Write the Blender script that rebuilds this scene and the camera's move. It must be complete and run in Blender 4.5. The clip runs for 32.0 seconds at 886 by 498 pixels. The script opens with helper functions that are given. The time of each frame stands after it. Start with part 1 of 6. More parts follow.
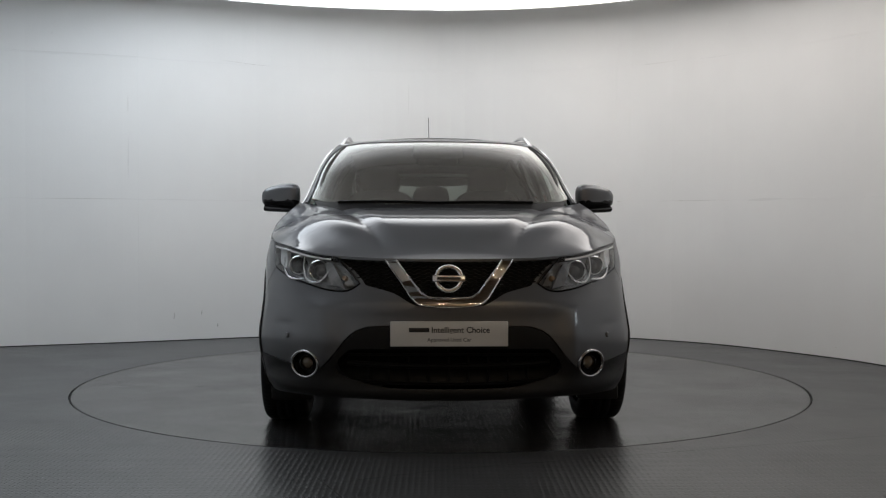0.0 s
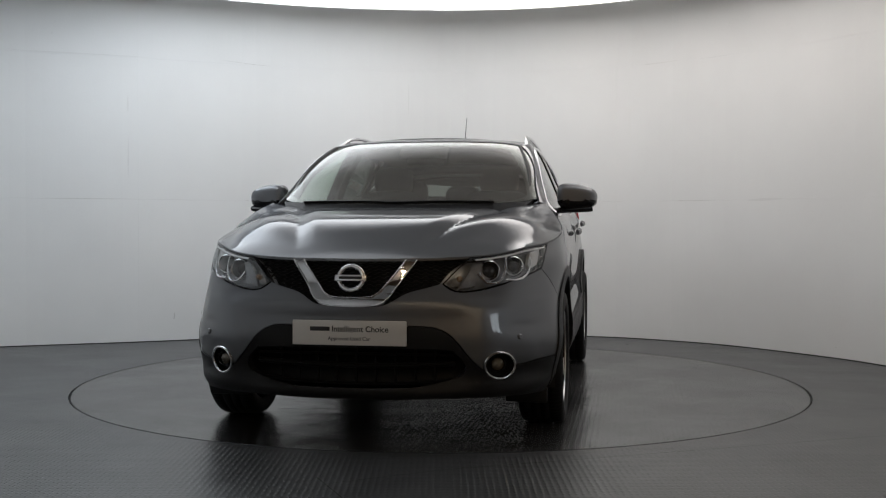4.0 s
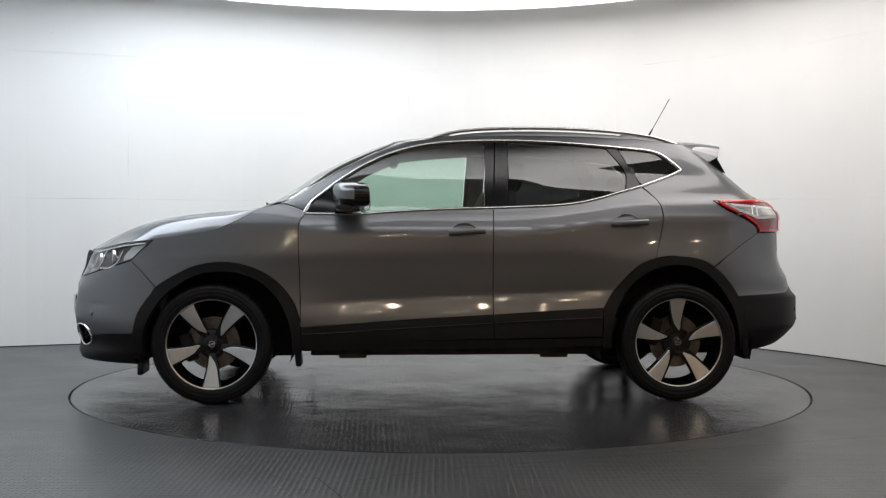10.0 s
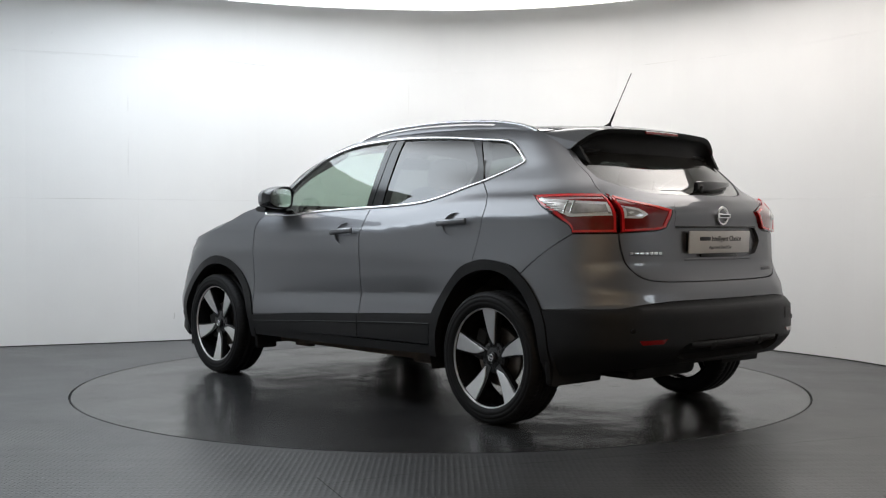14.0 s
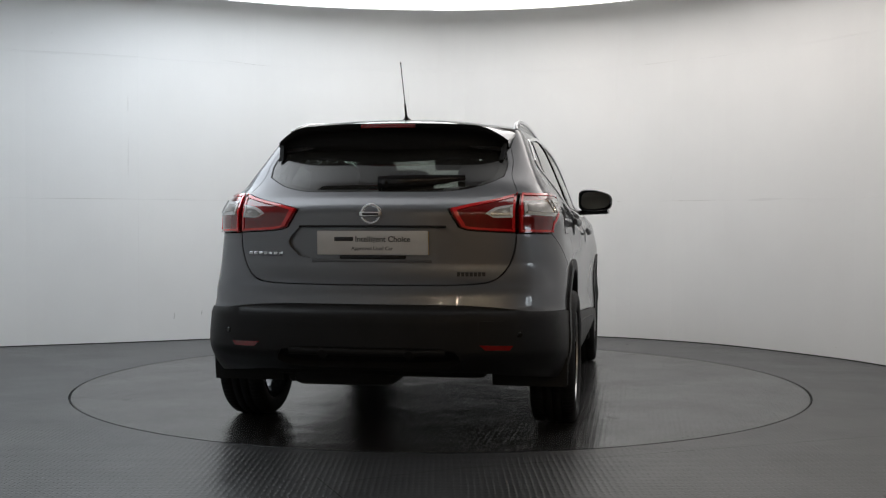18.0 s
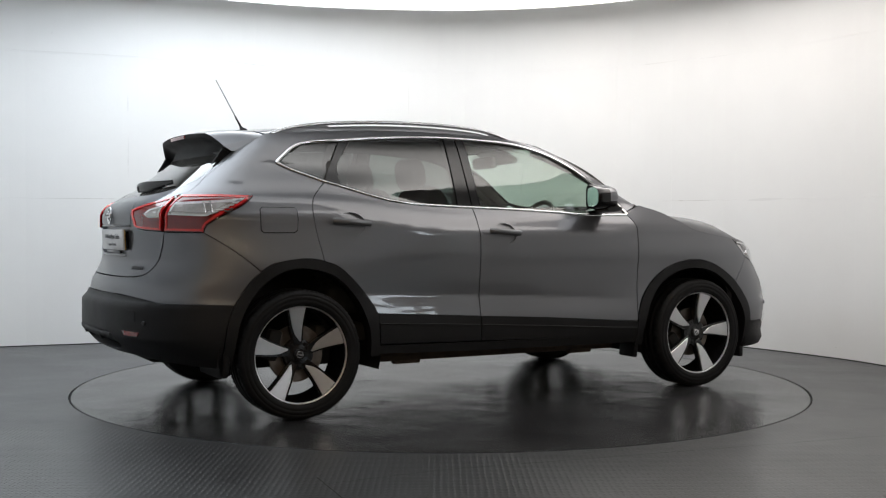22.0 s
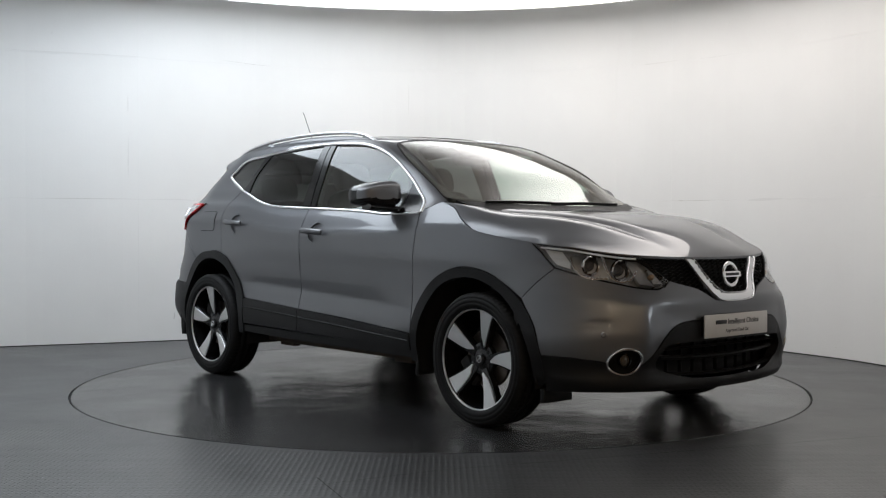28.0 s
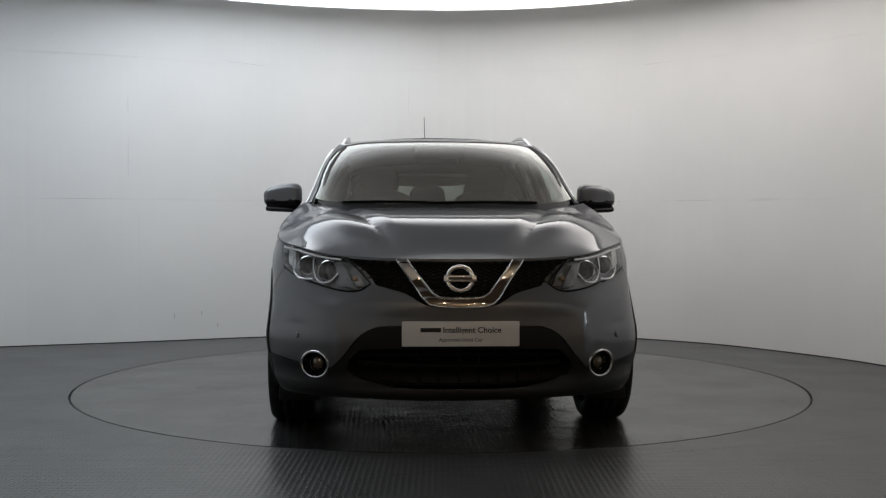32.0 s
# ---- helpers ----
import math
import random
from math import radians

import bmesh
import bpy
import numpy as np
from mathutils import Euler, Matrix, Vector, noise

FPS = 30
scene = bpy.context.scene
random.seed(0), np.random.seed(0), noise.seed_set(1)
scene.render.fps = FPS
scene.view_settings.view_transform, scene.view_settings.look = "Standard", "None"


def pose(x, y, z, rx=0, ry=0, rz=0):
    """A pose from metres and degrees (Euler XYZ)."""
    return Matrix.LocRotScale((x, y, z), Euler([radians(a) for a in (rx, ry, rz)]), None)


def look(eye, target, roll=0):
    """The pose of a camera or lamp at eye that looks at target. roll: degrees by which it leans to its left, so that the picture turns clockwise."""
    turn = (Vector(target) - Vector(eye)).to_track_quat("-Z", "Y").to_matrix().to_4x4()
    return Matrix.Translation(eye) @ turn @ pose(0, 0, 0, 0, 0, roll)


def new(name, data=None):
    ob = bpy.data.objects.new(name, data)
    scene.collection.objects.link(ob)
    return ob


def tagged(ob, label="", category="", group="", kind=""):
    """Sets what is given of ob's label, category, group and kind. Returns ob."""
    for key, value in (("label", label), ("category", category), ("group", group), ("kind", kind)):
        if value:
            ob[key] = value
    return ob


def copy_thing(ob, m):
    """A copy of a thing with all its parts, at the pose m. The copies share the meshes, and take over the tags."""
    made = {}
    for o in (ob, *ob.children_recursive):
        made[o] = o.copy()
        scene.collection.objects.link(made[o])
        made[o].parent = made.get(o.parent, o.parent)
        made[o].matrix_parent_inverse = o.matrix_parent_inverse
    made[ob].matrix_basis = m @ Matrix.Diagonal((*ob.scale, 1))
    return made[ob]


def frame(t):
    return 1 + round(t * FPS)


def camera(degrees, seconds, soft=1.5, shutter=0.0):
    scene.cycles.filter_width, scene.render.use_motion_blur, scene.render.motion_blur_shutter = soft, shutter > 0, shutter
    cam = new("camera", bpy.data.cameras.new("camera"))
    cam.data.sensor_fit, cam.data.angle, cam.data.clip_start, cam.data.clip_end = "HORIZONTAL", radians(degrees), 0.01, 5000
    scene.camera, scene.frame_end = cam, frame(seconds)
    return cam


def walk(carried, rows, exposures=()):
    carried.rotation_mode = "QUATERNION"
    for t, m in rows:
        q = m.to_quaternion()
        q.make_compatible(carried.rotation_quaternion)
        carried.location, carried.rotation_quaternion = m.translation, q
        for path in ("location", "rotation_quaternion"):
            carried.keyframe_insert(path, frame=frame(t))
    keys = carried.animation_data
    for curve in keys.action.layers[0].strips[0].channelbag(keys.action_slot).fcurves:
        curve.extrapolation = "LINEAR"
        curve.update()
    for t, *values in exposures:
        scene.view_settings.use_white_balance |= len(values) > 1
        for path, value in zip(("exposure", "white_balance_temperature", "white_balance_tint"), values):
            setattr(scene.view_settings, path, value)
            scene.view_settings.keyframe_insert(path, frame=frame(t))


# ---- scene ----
from mathutils.geometry import delaunay_2d_cdt

EXPOSURES = [(0.0, -0.40), (2.5, -0.40), (6.0, -0.23), (7.0, -0.06), (9.0, 0.23), (10.5, 0.26), (13.0, 0.24), (14.0, 0.20), (17.0, -0.18), (19.0, -0.15), (22.5, 0.26), (24.5, 0.27), (28.0, 0.05), (29.0, -0.06), (31.0, -0.38), (32.0, -0.40)]
# ---- camera ----
cam = camera(43.12, 32.0, soft=1.2)
EYE = (0.0, -7.1685, 1.0003)
VIEW = look(EYE, (EYE[0] + math.sin(.0018), EYE[1] + 1.0, EYE[2] - .0208), .126)
walk(cam, [(0.0, VIEW), (32.0, VIEW)], EXPOSURES)

# ---- light: one luminous ceiling disc (built below), a dim dark hall behind the camera ----
world = bpy.data.worlds.new("world")
world.use_nodes = True
world.node_tree.nodes["Background"].inputs[0].default_value = (.5, .45, .4, 1)
world.node_tree.nodes["Background"].inputs[1].default_value = .01
scene.world = world
CEILING_GLOW = 3.55


# ---- materials ----
def material(name, color, rough=.5, metal=0.0, coat=0.0, vary=.12, scale=6.0, grain=0.0, grain_scale=200.0, spec=.5, rough_vary=.08):
    """A surface with large stains and fine grain in colour, roughness and relief."""
    m = bpy.data.materials.new(name)
    m.use_nodes = True
    t, n = m.node_tree, m.node_tree.nodes
    b = n["Principled BSDF"]
    b.inputs["Metallic"].default_value = metal
    b.inputs["Coat Weight"].default_value = coat
    b.inputs["Coat Roughness"].default_value = .03
    b.inputs["Specular IOR Level"].default_value = spec
    co = n.new("ShaderNodeTexCoord")
    a, f = n.new("ShaderNodeTexNoise"), n.new("ShaderNodeTexNoise")
    a.inputs["Scale"].default_value, a.inputs["Detail"].default_value = scale, 4
    f.inputs["Scale"].default_value, f.inputs["Detail"].default_value = grain_scale, 2
    for x in (a, f):
        t.links.new(co.outputs["Object"], x.inputs["Vector"])
    ramp = n.new("ShaderNodeMapRange")
    ramp.inputs["From Min"].default_value, ramp.inputs["From Max"].default_value = .3, .7
    ramp.inputs["To Min"].default_value, ramp.inputs["To Max"].default_value = 1 - vary, 1 + vary
    t.links.new(a.outputs["Fac"], ramp.inputs["Value"])
    mul = n.new("ShaderNodeMix")
    mul.data_type, mul.blend_type = "RGBA", "MULTIPLY"
    mul.inputs["Factor"].default_value = 1
    mul.inputs["A"].default_value = (*color, 1)
    t.links.new(ramp.outputs["Result"], mul.inputs["B"])
    t.links.new(mul.outputs["Result"], b.inputs["Base Color"])
    rr = n.new("ShaderNodeMapRange")
    rr.inputs["To Min"].default_value, rr.inputs["To Max"].default_value = max(.02, rough - rough_vary), rough + rough_vary
    t.links.new(a.outputs["Fac"], rr.inputs["Value"])
    t.links.new(rr.outputs["Result"], b.inputs["Roughness"])
    if grain:
        bump = n.new("ShaderNodeBump")
        bump.inputs["Strength"].default_value, bump.inputs["Distance"].default_value = 1, grain
        t.links.new(f.outputs["Fac"], bump.inputs["Height"])
        t.links.new(bump.outputs["Normal"], b.inputs["Normal"])
    return m


def glowing(name, color, strength):
    m = bpy.data.materials.new(name)
    m.use_nodes = True
    b = m.node_tree.nodes["Principled BSDF"]
    b.inputs["Base Color"].default_value = (.8, .8, .8, 1)
    b.inputs["Emission Color"].default_value = (*color, 1)
    b.inputs["Emission Strength"].default_value = strength
    return m


def glass(name, tint, gloss=1.0, rough=.0, dust=.0):
    """Thin tinted glass: clear straight through, more mirror-like towards grazing sight."""
    m = bpy.data.materials.new(name)
    m.use_nodes = True
    t, n = m.node_tree, m.node_tree.nodes
    n.remove(n["Principled BSDF"])
    clear, shine, mix, lw = n.new("ShaderNodeBsdfTransparent"), n.new("ShaderNodeBsdfGlossy"), n.new("ShaderNodeMixShader"), n.new("ShaderNodeLayerWeight")
    clear.inputs["Color"].default_value = (*tint, 1)
    shine.inputs["Color"].default_value = (gloss, gloss, gloss, 1)
    shine.inputs["Roughness"].default_value = rough
    lw.inputs["Blend"].default_value = .5
    p = n.new("ShaderNodeMath"); p.operation = "POWER"; p.inputs[1].default_value = 4.0
    k = n.new("ShaderNodeMapRange")
    k.inputs["To Min"].default_value, k.inputs["To Max"].default_value = .08, .9
    t.links.new(lw.outputs["Facing"], p.inputs[0])
    t.links.new(p.outputs[0], k.inputs["Value"])
    t.links.new(k.outputs[0], mix.inputs[0])
    t.links.new(clear.outputs[0], mix.inputs[1])
    t.links.new(shine.outputs[0], mix.inputs[2])
    film, last, stain = n.new("ShaderNodeBsdfDiffuse"), n.new("ShaderNodeMixShader"), n.new("ShaderNodeTexNoise")
    film.inputs["Color"].default_value = (.62, .58, .52, 1)
    stain.inputs["Scale"].default_value, stain.inputs["Detail"].default_value = 3.0, 5
    amount = n.new("ShaderNodeMapRange")
    amount.inputs["To Min"].default_value, amount.inputs["To Max"].default_value = dust * .5, dust * 1.5
    t.links.new(stain.outputs["Fac"], amount.inputs["Value"])
    t.links.new(amount.outputs[0], last.inputs[0])
    t.links.new(mix.outputs[0], last.inputs[1])
    t.links.new(film.outputs[0], last.inputs[2])
    t.links.new(last.outputs[0], n["Material Output"].inputs["Surface"])
    return m


def tread(name, color, rough, size=.036, relief=.0014, wave=0.0):
    """Dark rubber sheet with short raised bars laid crosswise, scuffed and slightly dusty."""
    m = material(name, color, rough, vary=.22, scale=1.6, rough_vary=.12)
    t, n = m.node_tree, m.node_tree.nodes
    b = n["Principled BSDF"]
    co = n.new("ShaderNodeTexCoord")
    heights = []
    for turn, shift in ((45, 0), (-45, .5)):
        mp = n.new("ShaderNodeMapping")
        mp.inputs["Rotation"].default_value = (0, 0, radians(turn))
        t.links.new(co.outputs["Object"], mp.inputs["Vector"])
        sep = n.new("ShaderNodeSeparateXYZ")
        t.links.new(mp.outputs[0], sep.inputs[0])
        waves = []
        for axis in ("X", "Y"):
            s = n.new("ShaderNodeMath"); s.operation = "MULTIPLY"
            s.inputs[1].default_value = 2 * math.pi / size
            t.links.new(sep.outputs[axis], s.inputs[0])
            p = n.new("ShaderNodeMath"); p.operation = "ADD"; p.inputs[1].default_value = shift * 2 * math.pi
            t.links.new(s.outputs[0], p.inputs[0])
            c = n.new("ShaderNodeMath"); c.operation = "COSINE"
            t.links.new(p.outputs[0], c.inputs[0])
            e = n.new("ShaderNodeMapRange")
            e.inputs["From Min"].default_value, e.inputs["From Max"].default_value = (-.1, .5) if axis == "X" else (.6, .95)
            t.links.new(c.outputs[0], e.inputs["Value"])
            waves.append(e)
        k = n.new("ShaderNodeMath"); k.operation = "MULTIPLY"
        t.links.new(waves[0].outputs[0], k.inputs[0]); t.links.new(waves[1].outputs[0], k.inputs[1])
        heights.append(k)
    top = n.new("ShaderNodeMath"); top.operation = "MAXIMUM"
    t.links.new(heights[0].outputs[0], top.inputs[0]); t.links.new(heights[1].outputs[0], top.inputs[1])
    fine = n.new("ShaderNodeTexNoise"); fine.inputs["Scale"].default_value = 3.0; fine.inputs["Detail"].default_value = 6
    t.links.new(co.outputs["Object"], fine.inputs["Vector"])
    add = n.new("ShaderNodeMath"); add.operation = "MULTIPLY_ADD"; add.inputs[1].default_value = 4.0
    t.links.new(fine.outputs["Fac"], add.inputs[0]); t.links.new(top.outputs[0], add.inputs[2])
    bump = n.new("ShaderNodeBump")
    bump.inputs["Strength"].default_value, bump.inputs["Distance"].default_value = 1.0, relief
    t.links.new(add.outputs[0], bump.inputs["Height"])
    t.links.new(bump.outputs["Normal"], b.inputs["Normal"])
    if wave:
        # the sheet lies in low, flat buckles
        swell, rise = n.new("ShaderNodeTexNoise"), n.new("ShaderNodeBump")
        swell.inputs["Scale"].default_value, swell.inputs["Detail"].default_value = 2.2, 2
        rise.inputs["Strength"].default_value, rise.inputs["Distance"].default_value = 1.0, wave
        t.links.new(co.outputs["Object"], swell.inputs["Vector"])
        t.links.new(swell.outputs["Fac"], rise.inputs["Height"])
        t.links.new(rise.outputs["Normal"], bump.inputs["Normal"])
    return m


def wall_board(name):
    """White painted board: broad roller marks, faint vertical streaks, a few scuffs."""
    m = material(name, (.80, .80, .79), .55, vary=.03, scale=1.1, grain=.0004, grain_scale=60)
    return m


PAINT = material("metallic_grey_paint", (.181, .185, .195), .41, metal=.82, coat=.78, vary=.05, scale=900, rough_vary=.06)
# flakes under clear lacquer never meet grazing light, so only the lacquer brightens at the edge
PAINT.node_tree.nodes["Principled BSDF"].inputs["Specular Tint"].default_value = (.19, .19, .20, 1)
PAINT.node_tree.nodes["Principled BSDF"].inputs["Coat Roughness"].default_value = .03
PAINT.node_tree.nodes["Principled BSDF"].inputs["Coat IOR"].default_value = 1.55
CLADDING = material("black_grained_plastic", (.011, .011, .0118), .47, vary=.15, scale=8, spec=.25, grain=.0004, grain_scale=700)
BLACK = material("gloss_black_plastic", (.010, .010, .011), .16, vary=.1, scale=20)
MATT_BLACK = material("matt_black_plastic", (.006, .006, .006), .55, vary=.15, scale=9, spec=.2)
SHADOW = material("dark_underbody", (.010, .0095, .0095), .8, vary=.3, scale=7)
CHROME = material("bright_chrome", (.80, .80, .81), .07, metal=1.0, vary=.02, scale=3, rough_vary=.03)
BADGE = material("bright_badge_metal", (.86, .86, .87), .20, metal=1.0, vary=.03, scale=12)
SATIN = material("satin_aluminium", (.62, .62, .63), .24, metal=1.0, vary=.05, scale=12)
ALLOY = material("machined_alloy", (.80, .80, .80), .34, metal=1.0, vary=.03, scale=20)
RUBBER = material("tyre_rubber", (.010, .010, .0105), .60, spec=.22, vary=.2, scale=14, grain=.0006, grain_scale=160)
RUSTY = material("rusty_underseal", (.055, .036, .024), .75, vary=.5, scale=9, grain=.003, grain_scale=30)
DISC = material("rusty_brake_disc", (.15, .13, .115), .42, metal=.9, vary=.35, scale=15)
SEAT = material("dark_grey_seat_cloth", (.034, .031, .028), .85, vary=.2, scale=30, grain=.001, grain_scale=600)
TRIM = material("interior_plastic", (.045, .042, .039), .6, vary=.15, scale=12)
LINER = material("pale_headlining", (.26, .24, .21), .9, vary=.08, scale=20)
WHITE_PLATE = material("white_acrylic_plate", (.72, .71, .70), .22, vary=.04, scale=10)
INK = material("black_lettering", (.015, .015, .018), .4, vary=.05, scale=10)
GREY_INK = material("grey_lettering", (.10, .10, .11), .4, vary=.05, scale=10)
RED_LENS = material("red_lamp_lens", (.21, .002, .003), .12, coat=1.0, vary=.12, scale=30)
RED_GUIDE = material("bright_red_light_guide", (.78, .015, .018), .2, coat=1.0, vary=.1, scale=30)
STRIP = material("white_lamp_strip", (.78, .79, .80), .25, coat=.5, vary=.04, scale=20)
AMBER = material("amber_bulb", (.36, .24, .15), .2, coat=1.0, vary=.1, scale=30)
CLEAR_LENS = material("silver_lamp_reflector", (.56, .55, .54), .22, metal=.5, coat=.6, vary=.40, scale=14)
LAMP_BOWL = material("lamp_bowl_grey", (.40, .41, .43), .24, metal=.5, vary=.25, scale=18)
SCUFF = material("grey_scuff_mark", (.64, .63, .61), .6, vary=.3, scale=40)
WALL = wall_board("white_wall_board")
FLOOR = tread("dark_tread_rubber", (.043, .044, .046), .33)
DECK = tread("scuffed_tread_rubber", (.031, .031, .032), .21, relief=.00045, wave=.010)
DARK_HALL = material("dark_brown_hall_wall", (.25, .175, .12), .8, vary=.3, scale=.6)
CARPET = material("dark_brown_carpet", (.05, .04, .032), .9, vary=.25, scale=3, spec=.2)
WHITE = material("white_ceiling_paint", (.75, .75, .74), .7, vary=.04, scale=2)
SCREEN_GLASS = glass("windscreen_glass", (.80, .86, .80), .9, dust=.14)
DOOR_GLASS = glass("green_tinted_glass", (.62, .77, .69), dust=.04)
DARK_GLASS = glass("privacy_glass", (.12, .135, .13), dust=.005)
REAR_GLASS = glass("rear_privacy_glass", (.24, .26, .25), dust=.02)
LENS_GLASS = glass("clear_lamp_cover", (.93, .94, .95))


def luminous(name, strength, inner, outer):
    """Lit fabric: bright outer ring fading inwards; tint and strength vary along x to suit the walls' tones."""
    m = glowing(name, (1, 1, 1), strength)
    t, n = m.node_tree, m.node_tree.nodes
    b = n["Principled BSDF"]
    co, sep = n.new("ShaderNodeTexCoord"), n.new("ShaderNodeSeparateXYZ")
    t.links.new(co.outputs["Object"], sep.inputs[0])
    far = n.new("ShaderNodeVectorMath"); far.operation = "LENGTH"
    t.links.new(co.outputs["Object"], far.inputs[0])
    fade = n.new("ShaderNodeMapRange"); fade.interpolation_type = "SMOOTHSTEP"
    fade.inputs["From Min"].default_value, fade.inputs["From Max"].default_value = inner, outer
    fade.inputs["To Min"].default_value, fade.inputs["To Max"].default_value = 0.0, strength
    t.links.new(far.outputs["Value"], fade.inputs["Value"])
    t.links.new(fade.outputs["Result"], b.inputs["Emission Strength"])
    side = n.new("ShaderNodeMapRange")
    side.inputs["From Min"].default_value, side.inputs["From Max"].default_value = -3.0, 2.8
    t.links.new(sep.outputs["X"], side.inputs["Value"])
    ramp = n.new("ShaderNodeValToRGB")
    tones = ((0.0, (.92, 1.02, 1.12)), (.45, (.94, .96, .98)), (.68, (1.10, 1.06, 1.03)), (1.0, (.76, .70, .66)))
    while len(ramp.color_ramp.elements) < len(tones):
        ramp.color_ramp.elements.new(.5)
    for e, (at, tone) in zip(ramp.color_ramp.elements, tones):
        e.position, e.color = at, (*tone, 1)
    t.links.new(side.outputs["Result"], ramp.inputs["Fac"])
    t.links.new(ramp.outputs["Color"], b.inputs["Emission Color"])
    return m


GLOW = luminous("luminous_ceiling_fabric", CEILING_GLOW, .95, 2.50)
DAYLIGHT = glowing("cool_daylight_pane", (.84, .93, 1.0), 6.0)
SPOT = glowing("warm_downlight", (1.0, .80, .56), 190.0)


# ---- mesh helpers ----
def mesh_ob(name, verts, faces, mat, parent=None, label="", normals=None, flat=False):
    me = bpy.data.meshes.new(name)
    me.from_pydata([tuple(map(float, v)) for v in verts], [], [tuple(map(int, f)) for f in faces])
    me.materials.append(mat)
    me.shade_flat() if flat else me.shade_smooth()
    if normals is not None:
        me.normals_split_custom_set_from_vertices([tuple(map(float, n)) for n in normals])
    ob = new(name, me)
    ob.parent = parent
    return tagged(ob, label)


def part(name, bm, mat, parent, label="", smooth_angle=35):
    me = bpy.data.meshes.new(name)
    bm.normal_update()
    for e in bm.edges:
        e.smooth = len(e.link_faces) == 2 and e.calc_face_angle(0) < radians(smooth_angle)
    for f in bm.faces:
        f.smooth = True
    bm.to_mesh(me)
    bm.free()
    me.materials.append(mat)
    ob = new(name, me)
    ob.parent = parent
    return tagged(ob, label)


def box(bm, sx, sy, sz, m=Matrix(), bevel=.0, seg=2):
    made = bmesh.ops.create_cube(bm, size=1, matrix=m @ Matrix.Diagonal((sx, sy, sz, 1)))["verts"]
    if bevel:
        edges = {e for v in made for e in v.link_edges}
        bmesh.ops.bevel(bm, geom=list(edges), offset=bevel, segments=seg, profile=.5, affect="EDGES")


def lathe(bm, profile, seg=48, m=Matrix()):
    """Turn (radius, height) pairs round the z axis of m."""
    rings = []
    for r, h in profile:
        rings.append([bm.verts.new(m @ Vector((r * math.cos(2 * math.pi * i / seg), r * math.sin(2 * math.pi * i / seg), h))) for i in range(seg)])
    for a, b in zip(rings, rings[1:]):
        for i in range(seg):
            bm.faces.new((a[i], a[(i + 1) % seg], b[(i + 1) % seg], b[i]))
    return rings


def tube(bm, path, rx, ry=None, seg=10, up=Vector((0, 0, 1)), closed=False):
    """Sweep an ellipse along a path of points; rx across, ry along up."""
    ry = ry or rx
    pts = [Vector(p) for p in path]
    rings = []
    for i, p in enumerate(pts):
        a = pts[(i - 1) % len(pts)] if closed or i else p
        b = pts[(i + 1) % len(pts)] if closed or i < len(pts) - 1 else p
        d = (b - a).normalized()
        s = d.cross(up).normalized()
        u = s.cross(d).normalized()
        rings.append([bm.verts.new(p + s * (rx * math.cos(2 * math.pi * k / seg)) + u * (ry * math.sin(2 * math.pi * k / seg))) for k in range(seg)])
    n = len(rings)
    for i in range(n if closed else n - 1):
        a, b = rings[i], rings[(i + 1) % n]
        for k in range(seg):
            bm.faces.new((a[k], a[(k + 1) % seg], b[(k + 1) % seg], b[k]))
    if not closed:
        bm.faces.new(rings[0][::-1])
        bm.faces.new(rings[-1])


def taper(bm, path, radii, flat=1.0, seg=12, up=Vector((0, 0, 1))):
    """Sweep a circle of changing radius along a path; flat scales it across."""
    pts = [Vector(p) for p in path]
    rings = []
    for i, (p, r) in enumerate(zip(pts, radii)):
        d = (pts[min(i + 1, len(pts) - 1)] - pts[max(i - 1, 0)]).normalized()
        a = d.cross(up).normalized()
        u = a.cross(d).normalized()
        rings.append([bm.verts.new(p + a * (r * flat * math.cos(2 * math.pi * k / seg)) + u * (r * math.sin(2 * math.pi * k / seg))) for k in range(seg)])
    for a, b in zip(rings, rings[1:]):
        for k in range(seg):
            bm.faces.new((a[k], a[(k + 1) % seg], b[(k + 1) % seg], b[k]))
    bm.faces.new(rings[0][::-1])
    bm.faces.new(rings[-1])


def cushion(bm, sx, sy, sz, m, square=.45, seg=20):
    """A stuffed, rounded block: a squared-off ball."""
    def soft(v):
        return math.copysign(abs(v) ** square, v)
    rings = []
    for i in range(1, seg // 2):
        b = -math.pi / 2 + math.pi * i / (seg // 2)
        rings.append([bm.verts.new(m @ Vector((sx / 2 * soft(math.cos(b)) * soft(math.cos(2 * math.pi * k / seg)), sy / 2 * soft(math.cos(b)) * soft(math.sin(2 * math.pi * k / seg)), sz / 2 * soft(math.sin(b))))) for k in range(seg)])
    for a, b in zip(rings, rings[1:]):
        for k in range(seg):
            bm.faces.new((a[k], a[(k + 1) % seg], b[(k + 1) % seg], b[k]))
    bm.faces.new(rings[0][::-1])
    bm.faces.new(rings[-1])


